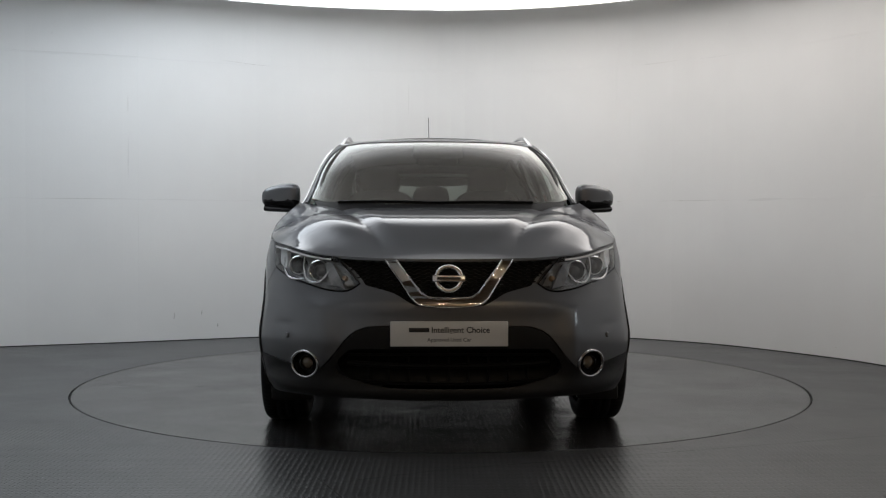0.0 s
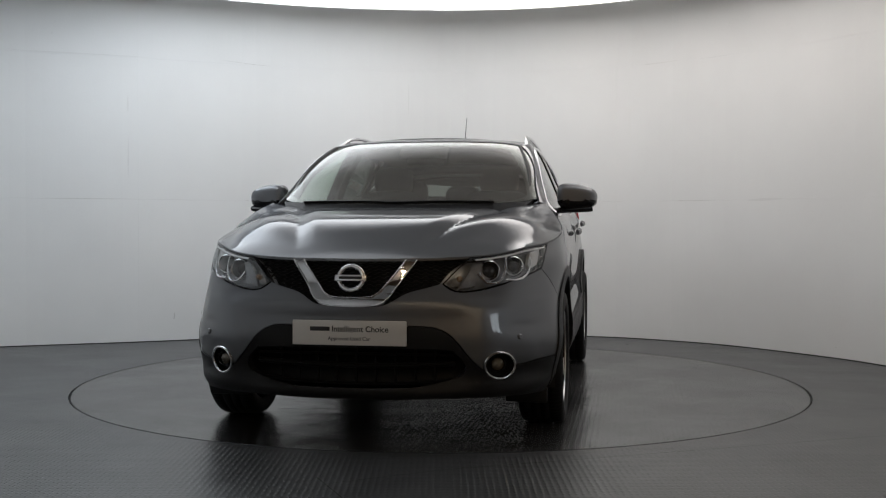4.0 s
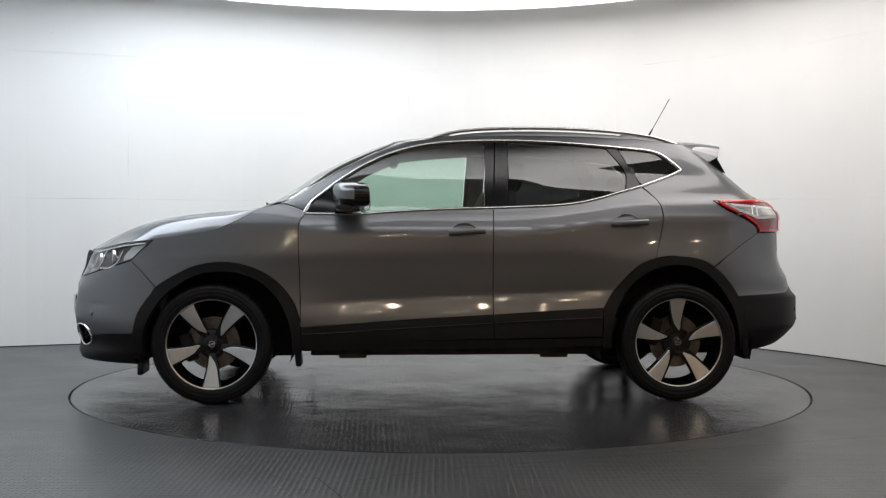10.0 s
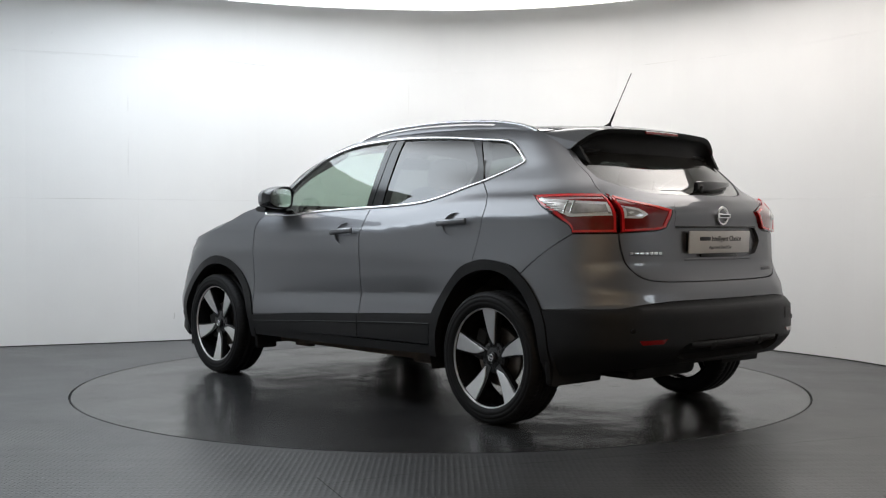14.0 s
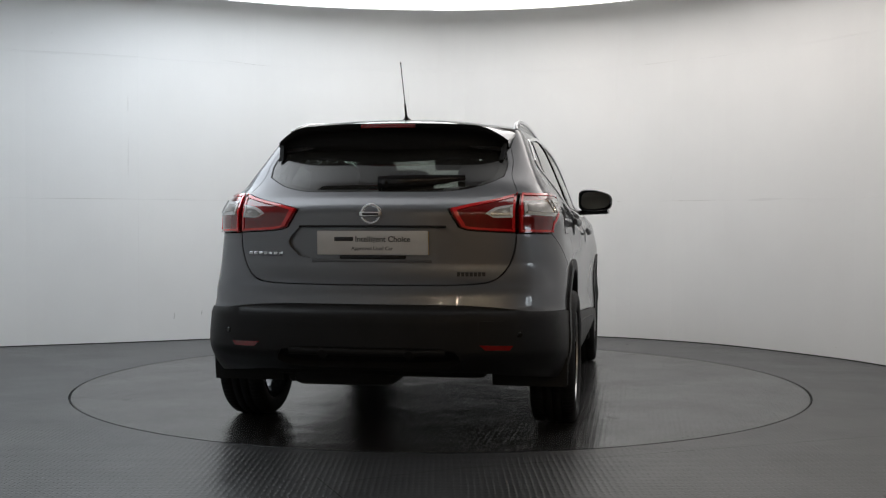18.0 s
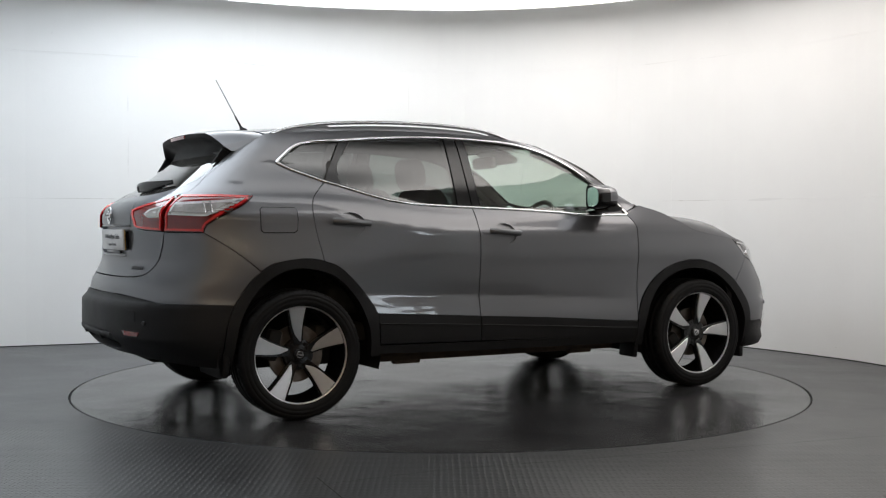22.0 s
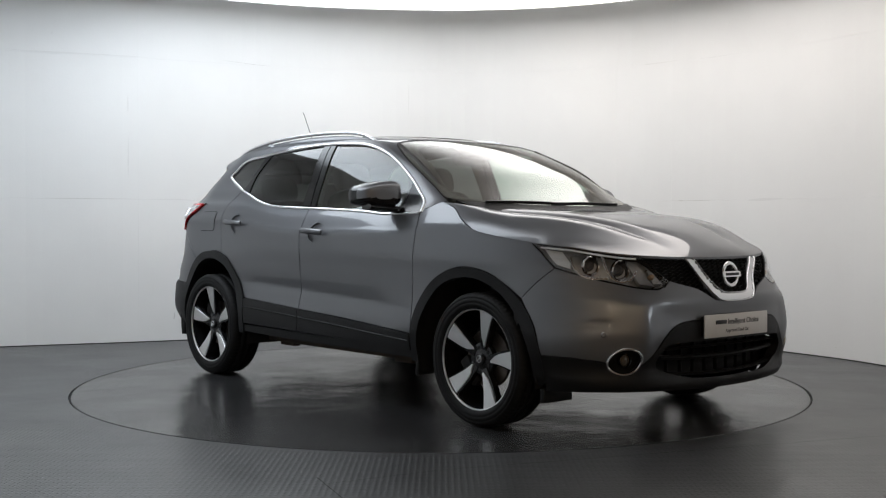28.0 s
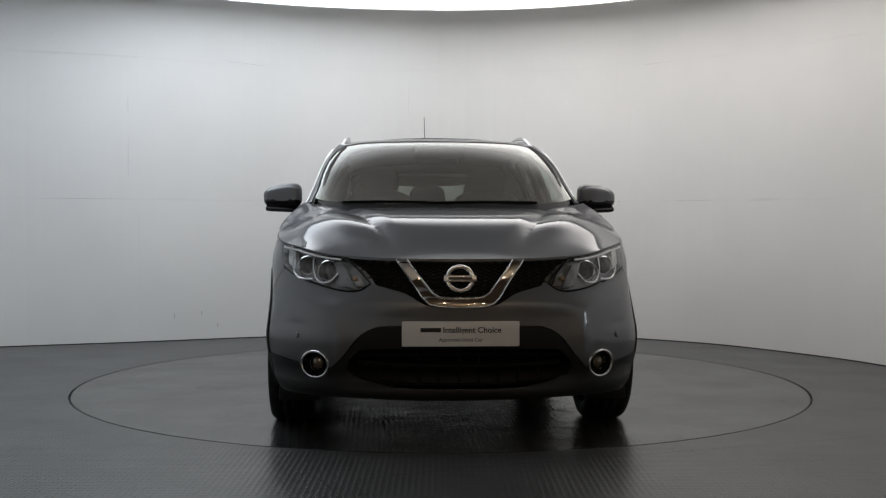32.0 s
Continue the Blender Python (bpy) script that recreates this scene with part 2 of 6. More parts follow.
def spline(points, step=.02, closed=False):
    """A Catmull-Rom line through a few points of any dimension, at even parameter steps."""
    P = np.array(points, float)
    if len(P) == 2 and not closed:
        k = max(2, int(np.linalg.norm(P[1] - P[0]) / step) + 1)
        return [tuple(P[0] + (P[1] - P[0]) * s) for s in np.linspace(0, 1, k)]
    n = len(P)
    out = []
    for i in range(n if closed else n - 1):
        if closed:
            a, b, c, d = (P[(i + j) % n] for j in (-1, 0, 1, 2))
        else:
            b, c = P[i], P[i + 1]
            a = P[i - 1] if i else 2 * b - c
            d = P[i + 2] if i < n - 2 else 2 * c - b
        k = max(1, int(np.linalg.norm(c - b) / step))
        for s in np.arange(k) / k:
            out.append(tuple(.5 * (2 * b + (c - a) * s + (2 * a - 5 * b + 4 * c - d) * s * s + (3 * b - a - 3 * c + d) * s ** 3)))
    if not closed:
        out.append(tuple(P[-1]))
    return out


def ring_of(segments, step=.02):
    """One closed outline from smooth pieces that meet in corners."""
    out = []
    for s in segments:
        for p in spline(s, step):
            if not out or np.linalg.norm(np.array(p) - np.array(out[-1])) > 1e-4:
                out.append(p)
    if np.linalg.norm(np.array(out[0]) - np.array(out[-1])) < 1e-4:
        out.pop()
    return out


def inside(P, poly):
    P, poly = np.asarray(P), np.asarray(poly)
    x, y = P[:, 0], P[:, 1]
    ok = np.zeros(len(P), bool)
    a = poly
    b = np.roll(poly, -1, axis=0)
    for (x1, y1), (x2, y2) in zip(a, b):
        if y1 != y2:
            ok ^= ((y1 > y) != (y2 > y)) & (x < (x2 - x1) * (y - y1) / (y2 - y1) + x1)
    return ok


def shrunk(poly, gap):
    """The outline moved inwards by gap."""
    p = np.array(poly)
    area = np.sum(p[:, 0] * np.roll(p[:, 1], -1) - np.roll(p[:, 0], -1) * p[:, 1])
    d = np.roll(p, -1, axis=0) - np.roll(p, 1, axis=0)
    d /= np.maximum(np.linalg.norm(d, axis=1, keepdims=True), 1e-9)
    n = np.stack([-d[:, 1], d[:, 0]], 1) * (1 if area > 0 else -1)
    return p + n * gap


def fill(outer, holes=(), step=.03):
    """Triangles that fill an outline (less its holes), with points inside at that spacing."""
    loops = [np.asarray(outer)] + [np.asarray(h) for h in holes]
    V = np.concatenate(loops)
    edges, k = [], 0
    for l in loops:
        edges += [(k + i, k + (i + 1) % len(l)) for i in range(len(l))]
        k += len(l)
    lo, hi = V.min(0), V.max(0)
    gx, gy = np.meshgrid(np.arange(lo[0] + step / 2, hi[0], step), np.arange(lo[1] + step / 2, hi[1], step))
    gx[1::2] += step / 2
    G = np.stack([gx.ravel(), gy.ravel()], 1)
    keep = inside(G, loops[0])
    for h in loops[1:]:
        keep &= ~inside(G, h)
    G = G[keep]
    if len(G):
        d = np.min(np.linalg.norm(G[:, None] - V[None], axis=2), axis=1)
        G = G[d > step * .45]
    A = np.concatenate([V, G]) if len(G) else V
    vs, _, fs, ov, *_ = delaunay_2d_cdt([Vector(p) for p in A], edges, [], 0, 1e-7)
    vs = np.array([tuple(v) for v in vs])
    C = np.array([vs[list(f)].mean(0) for f in fs])
    keep = inside(C, loops[0])
    for h in loops[1:]:
        keep &= ~inside(C, h)
    faces = [tuple(f) for f, o in zip(fs, keep) if o]
    return vs, faces


STRETCH = 1.5


def panel(name, outer, mat, parent, holes=(), top=False, off=0.0, gap=.002, depth=.014, step=.035, label="", mirror=False, bulge=0.0, settle=0.0):
    """A piece of the car's skin: an outline in (q, z), bent onto the skin, with turned-in edges."""
    flat = [np.array([(q * STRETCH, z) for q, z in o]) for o in (outer, *holes)]
    flat = [shrunk(flat[0], gap)] + [shrunk(h, -gap) for h in flat[1:]]
    vs, faces = fill(flat[0], flat[1:], step)
    q, z = vs[:, 0] / STRETCH, vs[:, 1]
    P, N = skin(q, z, top), skin_normal(q, z, top)
    if settle:
        # shading normals only: tilted upright to dim the ceiling's reflection on the upper edge
        N[:, 2] *= 1 - settle * smooth(z, .92, 1.08)
        N /= np.linalg.norm(N, axis=1, keepdims=True)
    lift = np.full(len(vs), off)
    if bulge:
        d = np.min(np.linalg.norm(vs[:, None] - np.concatenate(flat)[None], axis=2), axis=1)
        lift += bulge * np.clip(d / .05, 0, 1) ** .5
    P = P + N * lift[:, None]
    if mirror:
        P[:, 1] *= -1
        N[:, 1] *= -1
    # faces point outwards
    f0 = faces[len(faces) // 2]
    up = np.cross(P[f0[1]] - P[f0[0]], P[f0[2]] - P[f0[0]]) @ N[f0[0]]
    if up < 0:
        faces = [f[::-1] for f in faces]
    count = {}
    for f in faces:
        for a, b in ((f[0], f[1]), (f[1], f[2]), (f[2], f[0])):
            count[(a, b)] = 1
    rim = [(a, b) for a, b in count if (b, a) not in count]
    P, N = list(P), list(N)
    if depth:
        made = {}

        def low(i):
            if i not in made:
                made[i] = (len(P), len(P) + 1)
                P.extend([P[i], P[i] - N[i] * depth])
                N.extend([N[i], N[i]])
            return made[i]
        side = []
        for a, b in rim:
            (a0, a1), (b0, b1) = low(a), low(b)
            side.append((b0, a0, a1, b1))
            t = P[b] - P[a]
            n = np.cross(t, N[a])
            n /= max(np.linalg.norm(n), 1e-9)
            for k in (a0, a1, b0, b1):
                N[k] = n
        faces = list(faces) + side
    return mesh_ob(name, P, faces, mat, parent, label, N)


def ribbon(name, line, mat, parent, width=.014, off=.006, top=False, label="", mirror=False, closed=False):
    """A rounded trim strip that follows a line of (q, z) on the skin."""
    q, z = np.array([p[0] for p in line]), np.array([p[1] for p in line])
    P, N = skin(q, z, top), skin_normal(q, z, top)
    if mirror:
        P[:, 1] *= -1
        N[:, 1] *= -1
    n = len(P)
    verts, faces = [], []
    prof = [(-1, -.6), (-1, .2), (-.6, .85), (0, 1), (.6, .85), (1, .2), (1, -.6)]
    for i in range(n):
        a, b = P[i - 1] if i or closed else P[i], P[(i + 1) % n] if i < n - 1 or closed else P[i]
        d = (b - a) / max(np.linalg.norm(b - a), 1e-9)
        s = np.cross(N[i], d)
        s /= max(np.linalg.norm(s), 1e-9)
        for u, v in prof:
            verts.append(P[i] + s * (u * width / 2) + N[i] * (v * off))
    m = len(prof)
    for i in range(n if closed else n - 1):
        for k in range(m - 1):
            a, b = i * m + k, ((i + 1) % n) * m + k
            f = (a, b, b + 1, a + 1)
            faces.append(f[::-1] if not mirror else f)
    return mesh_ob(name, verts, faces, mat, parent, label)


def hpatch(name, rim, height, mat, parent, step=.04, gap=.002, depth=.012, label="", hole=None, reach=.2, turn=None):
    """A sheet over an outline of (x, y, z) points: a height field that meets its rim exactly."""
    rim = np.array(rim)
    flat = shrunk(rim[:, :2], gap)
    base = rim[:, 2] - height(rim[:, 0], rim[:, 1])

    def lift(v):
        d = np.linalg.norm(v[:, None] - rim[None, :, :2], axis=2)
        w = 1 / np.maximum(d, 1e-4) ** 3
        return height(v[:, 0], v[:, 1]) + (w * base).sum(1) / w.sum(1) * np.exp(-(d.min(1) / reach) ** 2)
    vs, faces = fill(flat, [hole] if hole is not None else [], step)
    z = lift(vs)
    e = .01
    nx = -(lift(vs + [e, 0]) - lift(vs - [e, 0])) / (2 * e)
    ny = -(lift(vs + [0, e]) - lift(vs - [0, e])) / (2 * e)
    near = np.min(np.linalg.norm(vs[:, None] - rim[None, :, :2], axis=2), axis=1)
    N = np.stack([nx, ny, np.ones(len(vs))], 1)
    if reach:
        hx = -(height(vs[:, 0] + e, vs[:, 1]) - height(vs[:, 0] - e, vs[:, 1])) / (2 * e)
        hy = -(height(vs[:, 0], vs[:, 1] + e) - height(vs[:, 0], vs[:, 1] - e)) / (2 * e)
        w = smooth(near, .0, .14)[:, None]
        N = N * w + np.stack([hx, hy, np.ones(len(vs))], 1) * (1 - w)
    N /= np.linalg.norm(N, axis=1, keepdims=True)
    if turn is not None:
        # roll the edge over towards its neighbour's slope
        d = np.linalg.norm(vs[:, None] - turn[0][None, :, :2], axis=2)
        k = d.argmin(1)
        w = .88 * np.exp(-(d.min(1) / .10) ** 2)[:, None]
        N = N * (1 - w) + turn[1][k] * w
        N /= np.linalg.norm(N, axis=1, keepdims=True)
    P = np.concatenate([vs, z[:, None]], 1)
    f0 = faces[0]
    if np.cross(P[f0[1]] - P[f0[0]], P[f0[2]] - P[f0[0]])[2] < 0:
        faces = [f[::-1] for f in faces]
    seen = {(f[i], f[(i + 1) % 3]) for f in faces for i in range(3)}
    edge = [(a, b) for a, b in seen if (b, a) not in seen]
    P, N = list(P), list(N)
    for a, b in sorted(edge):
        k = len(P)
        t = P[b] - P[a]
        n = np.cross(t, [0, 0, 1.0])
        n /= max(np.linalg.norm(n), 1e-9)
        P.extend([P[a], P[b], P[b] - np.array([0, 0, depth]), P[a] - np.array([0, 0, depth])])
        N.extend([n] * 4)
        faces.append((k + 1, k, k + 3, k + 2))
    return mesh_ob(name, P, faces, mat, parent, label, N)



# ---- the car's skin: two wrap-around surfaces in the car's own space (x forward, y left) ----
def curve(xs, ys):
    """A smooth monotone curve through a few stations, ready for arrays."""
    xs, ys = np.array(xs, float), np.array(ys, float)
    d = np.diff(ys) / np.diff(xs)
    m = np.zeros(len(xs))
    m[0], m[-1] = d[0], d[-1]
    for i in range(1, len(xs) - 1):
        m[i] = 0 if d[i - 1] * d[i] <= 0 else 2 * d[i - 1] * d[i] / (d[i - 1] + d[i])
    X = np.linspace(xs[0], xs[-1], 1200)
    k = np.clip(np.searchsorted(xs, X, side="right") - 1, 0, len(xs) - 2)
    h = xs[k + 1] - xs[k]
    s = (X - xs[k]) / h
    Y = (ys[k] * (1 + 2 * s) * (1 - s) ** 2 + m[k] * h * s * (1 - s) ** 2
         + ys[k + 1] * s * s * (3 - 2 * s) + m[k + 1] * h * s * s * (s - 1))
    return lambda v: np.interp(v, X, Y)


def smooth(v, a, b):
    s = np.clip((np.asarray(v, float) - a) / (b - a), 0, 1)
    return s * s * (3 - 2 * s)


HALF = curve([.15, .22, .30, .40, .48, .56, .66, .76, .86, .945, .972, .985, 1.05, 1.10, 1.2, 1.3, 1.4, 1.45, 1.5, 1.53, 1.57],
             [.80, .845, .885, .893, .892, .884, .878, .880, .886, .884, .876, .869, .836, .805, .768, .727, .683, .658, .622, .585, .50])
NOSE = curve([.15, .20, .26, .33, .42, .52, .60, .645, .69, .75, .83, .90, 1.2],
             [2.10, 2.17, 2.215, 2.20, 2.225, 2.238, 2.238, 2.234, 2.213, 2.184, 2.165, 2.12, 2.0])
NOSE_N = curve([.2, .45, .7, .9, 1.2], [6.2, 6.2, 4.6, 3.7, 3.7])
SCREEN = curve([1.0, 1.11, 1.21, 1.31, 1.385, 1.44, 1.48, 1.51, 1.56], [1.28, 1.10, .935, .79, .65, .53, .43, .34, .15])
TAIL = curve([.15, .28, .36, .44, .58, .62, .69, .76, .83, .95, 1.05, 1.12, 1.16, 1.20, 1.24, 1.30, 1.40, 1.45, 1.50, 1.57],
             [-1.9, -2.02, -2.12, -2.18, -2.18, -2.145, -2.13, -2.09, -2.07, -2.07, -2.07, -2.02, -1.96, -1.885, -1.83, -1.755, -1.635, -1.575, -1.515, -1.42])
TAIL_D = curve([.15, 1.0, 1.15, 1.3, 1.57], [1.1, 1.02, .78, .46, .36])
TAIL_N = curve([.2, .65, .9, 1.1, 1.3, 1.6], [7.0, 7.0, 7.0, 6.4, 6.2, 6.2])
POW = .45


def half_width(x, z):
    zz = z - .035 * smooth(x, .60, .95) * smooth(z, .84, 1.04) * (1 - smooth(z, 1.14, 1.34)) - .085 * smooth(x, -.3, -1.3) * smooth(z, .78, .95) * (1 - smooth(z, 1.12, 1.32))
    w = HALF(zz) * (1 - (.012 + .028 * smooth(z, .72, 1.0)) * smooth(x, -.4, -1.5)) * (1 - .045 * smooth(x, .25, .9) * smooth(z, 1.0, 1.15))
    arch = smooth(z, .28, .46) * (1 - smooth(z, .80, 1.0))
    ridge = .570 + .042 * (.66 - x)
    door = smooth(x, .92, .50) * smooth(x, -1.10, -.70)
    press = -.017 * door * np.exp(-np.sqrt((z - ridge) ** 2 + .010 ** 2) / .065)
    return w + press + arch * (.028 * np.exp(-((x - 1.36) / np.where(x < 1.36, .75, .60)) ** 2) + .010 * np.exp(-((x + 1.31) / .42) ** 2))


def skin(q, z, top=False):
    """Points of the skin. q: 0 front centre, 1 to 2 the left side, 3 rear centre (beyond 3, and below 0, the right side); top: the greenhouse."""
    q, z = np.atleast_1d(np.asarray(q, float)), np.atleast_1d(np.asarray(z, float))
    sign = np.where((q < 0) | (q > 3), -1.0, 1.0)
    q = np.where(q > 3, 6 - q, np.abs(q))
    if top:
        xf = SCREEN(z)
        x0, n = xf - .45, 7.0 - 2.0 * smooth(z, 1.3, 1.50)
    else:
        xf, n = NOSE(z), NOSE_N(z)
        x0 = 1.0 + 0 * z
    xr, nr = TAIL(z), TAIL_N(z)
    x1 = xr + TAIL_D(z)
    u = np.clip(np.where(q < 1, 1 - q, np.where(q > 2, q - 2, 0)), 0, 1)
    nn = np.where(q < 1, n, nr)
    phi = np.pi / 2 * u ** (nn / 2)
    r = np.sin(phi) ** (2 / nn)
    x = np.where(q < 1, x0 + (xf - x0) * r, np.where(q > 2, x1 + (xr - x1) * r, x0 + (x1 - x0) * (q - 1)))
    y = sign * half_width(x, z) * np.maximum(np.cos(phi), 0) ** (2 * POW)
    if not top:
        # the bumper's face turns at an upright edge into its corners, with a scoop above each fog lamp
        a = np.abs(y)
        band = smooth(x, 1.70, 1.92) * smooth(z, .25, .34) * (1 - smooth(z, .635, .675))
        mid = (1 - smooth(a, .46, .56)) * (1 - smooth(z, .58, .66))
        edge = np.exp(-np.sqrt((a - .575) ** 2 + .012 ** 2) / .075)
        scoop = np.exp(-((a - .745) / .045) ** 2 - ((z - .545 - .10 * (a - .745)) / .018) ** 2)
        corner = smooth(x, 1.70, 1.92) * smooth(z, .25, .34) * (1 - smooth(z, .54, .76)) * smooth(a, .60, .82)
        x = x + band * (-.003 - .010 * mid + .016 * edge - .009 * scoop) - .028 * corner
    return np.stack([x, y, z], -1)


def skin_normal(q, z, top=False):
    e = .004
    a = skin(np.asarray(q) + e, z, top) - skin(np.asarray(q) - e, z, top)
    b = skin(q, np.asarray(z) + e, top) - skin(q, np.asarray(z) - e, top)
    n = np.cross(a, b)
    n /= np.maximum(np.linalg.norm(n, axis=-1, keepdims=True), 1e-9)
    return n


def solved(q_lo, q_hi, below, z, top):
    """Bisection for q, all points at once; below tells where q is still too small."""
    lo, hi = np.full(len(z), q_lo), np.full(len(z), q_hi)
    for _ in range(30):
        mid = (lo + hi) / 2
        less = below(skin(mid, z, top))
        lo, hi = np.where(less, mid, lo), np.where(less, hi, mid)
    return lo


def at_x(x, z, top=False):
    """The q of the skin's points at (x, z) on the left side."""
    x, z = np.atleast_1d(np.asarray(x, float)), np.atleast_1d(np.asarray(z, float))
    q = solved(0.0, 3.0, lambda p: p[:, 0] > x, z, top)
    return q if len(q) > 1 else float(q[0])


def front(y, z, top=False):
    """The q of the front's points at (y, z)."""
    y, z = np.atleast_1d(np.asarray(y, float)), np.atleast_1d(np.asarray(z, float))
    z = np.broadcast_to(z, y.shape)
    q = np.copysign(solved(0.0, 1.4, lambda p: p[:, 1] < np.abs(y), z, top), y)
    return q if len(q) > 1 else float(q[0])


def rear(y, z):
    """The q of the rear's points at (y, z)."""
    y, z = np.atleast_1d(np.asarray(y, float)), np.atleast_1d(np.asarray(z, float))
    z = np.broadcast_to(z, y.shape)
    q = solved(1.6, 3.0, lambda p: p[:, 1] > np.abs(y), z, False)
    q = np.where(y >= 0, q, 6 - q)
    return q if len(q) > 1 else float(q[0])

# ---- the studio ----
DISC_R = 2.2587


def build_floor():
    seg = 256
    verts, faces = [], []
    for r, z in ((DISC_R + .006, -.03), (DISC_R + .006, 0), (3.2, 0), (4.2, 0), (5.6, 0)):
        verts += [(r * math.cos(2 * math.pi * i / seg), r * math.sin(2 * math.pi * i / seg), z) for i in range(seg)]
    for k in range(4):
        for i in range(seg):
            j = (i + 1) % seg
            faces.append((k * seg + i, k * seg + j, (k + 1) * seg + j, (k + 1) * seg + i)[::-1])
    ob = mesh_ob("floor", verts, faces, FLOOR, flat=True)
    tagged(ob, "dark grey rubber tread floor, worn and slightly shiny", "floor", kind="structure")
    bm = bmesh.new()
    lathe(bm, [(5.598, .0), (5.6, .004), (8, .004), (15, .004)], 96)
    bmesh.ops.recalc_face_normals(bm, faces=bm.faces)
    tagged(part("hall_floor", bm, CARPET, None), "dark carpet of the hall around the studio", "floor", kind="structure")
    bm = bmesh.new()
    bmesh.ops.create_circle(bm, cap_ends=True, radius=DISC_R + .3, segments=96, matrix=pose(0, 0, -.03))
    pit = part("turntable_pit", bm, SHADOW, None)
    tagged(pit, "dark recess under the round turntable", "pit", kind="structure")


def build_seams():
    """Joints between the rubber sheets of the floor."""
    bm = bmesh.new()
    for (x0, y0), (x1, y1), w in (((-.49, -2.74), (-.02, -3.95), .004), ((-.46, -2.86), (.0, -2.60), .0025), ((.0, -2.60), (2.2, -1.80), .0025)):
        a, b = Vector((x0, y0, .0008)), Vector((x1, y1, .0008))
        s = (b - a).cross(Vector((0, 0, 1))).normalized() * w / 2
        bm.faces.new([bm.verts.new(p) for p in (a - s, b - s, b + s, a + s)])
    tagged(part("floor_seam", bm, SHADOW, None), "narrow dark joint between rubber floor sheets", "seam", kind="structure")


def build_turntable():
    bm = bmesh.new()
    lathe(bm, [(0.0001, 0), (.8, 0), (1.6, 0), (DISC_R - .009, 0), (DISC_R - .006, -.003), (DISC_R - .006, -.028)], 256)
    top = new("turntable")
    tagged(top, "round flush turntable covered in dark scuffed tread rubber", "turntable")
    part("deck", bm, DECK, top)
    bm = bmesh.new()
    lathe(bm, [(DISC_R - .0055, -.004), (DISC_R - .001, -.004), (DISC_R - .001, -.02)], 256)
    part("edge_band", bm, SHADOW, top, "black rubber edging in the gap")
    # loose scraps and rubbed patches on the deck
    rng = random.Random(5)
    for i in range(26):
        bm = bmesh.new()
        a, r = rng.uniform(0, 6.28), rng.uniform(.2, 2.1)
        s = rng.uniform(.01, .05)
        n = 9
        vs = [bm.verts.new((s * rng.uniform(.6, 1.2) * math.cos(6.283 * k / n), s * rng.uniform(.25, .6) * math.sin(6.283 * k / n), .0)) for k in range(n)]
        f = bm.faces.new(vs)
        ex = bmesh.ops.extrude_face_region(bm, geom=[f])
        bmesh.ops.translate(bm, vec=(0, 0, .0009), verts=[v for v in ex["geom"] if isinstance(v, bmesh.types.BMVert)])
        bmesh.ops.recalc_face_normals(bm, faces=bm.faces)
        ob = part("rubber_blister", bm, DECK, top)
        ob.matrix_basis = pose(r * math.cos(a), r * math.sin(a), 0, 0, 0, rng.uniform(0, 360))
    return top


WALL_LINE = [(-.80, -9.0), (-.80, -6.6), (-.98, -5.2), (-1.45, -4.55), (-2.2, -4.35), (-3.3, -3.80), (-4.4, -2.6), (-4.95, -1.0), (-4.95, .4), (-4.45, 1.45), (-3.59, 1.97), (-2.66, 2.34), (-1.55, 2.84),
             (-.3, 3.21), (.4, 3.23), (1.36, 2.93), (1.82, 2.70), (2.40, 2.20), (2.95, 1.37), (3.19, .82), (3.42, 0), (3.5, -1.0), (3.45, -1.7), (3.28, -2.4), (3.0, -3.0)]
WALL_TOP = 3.12


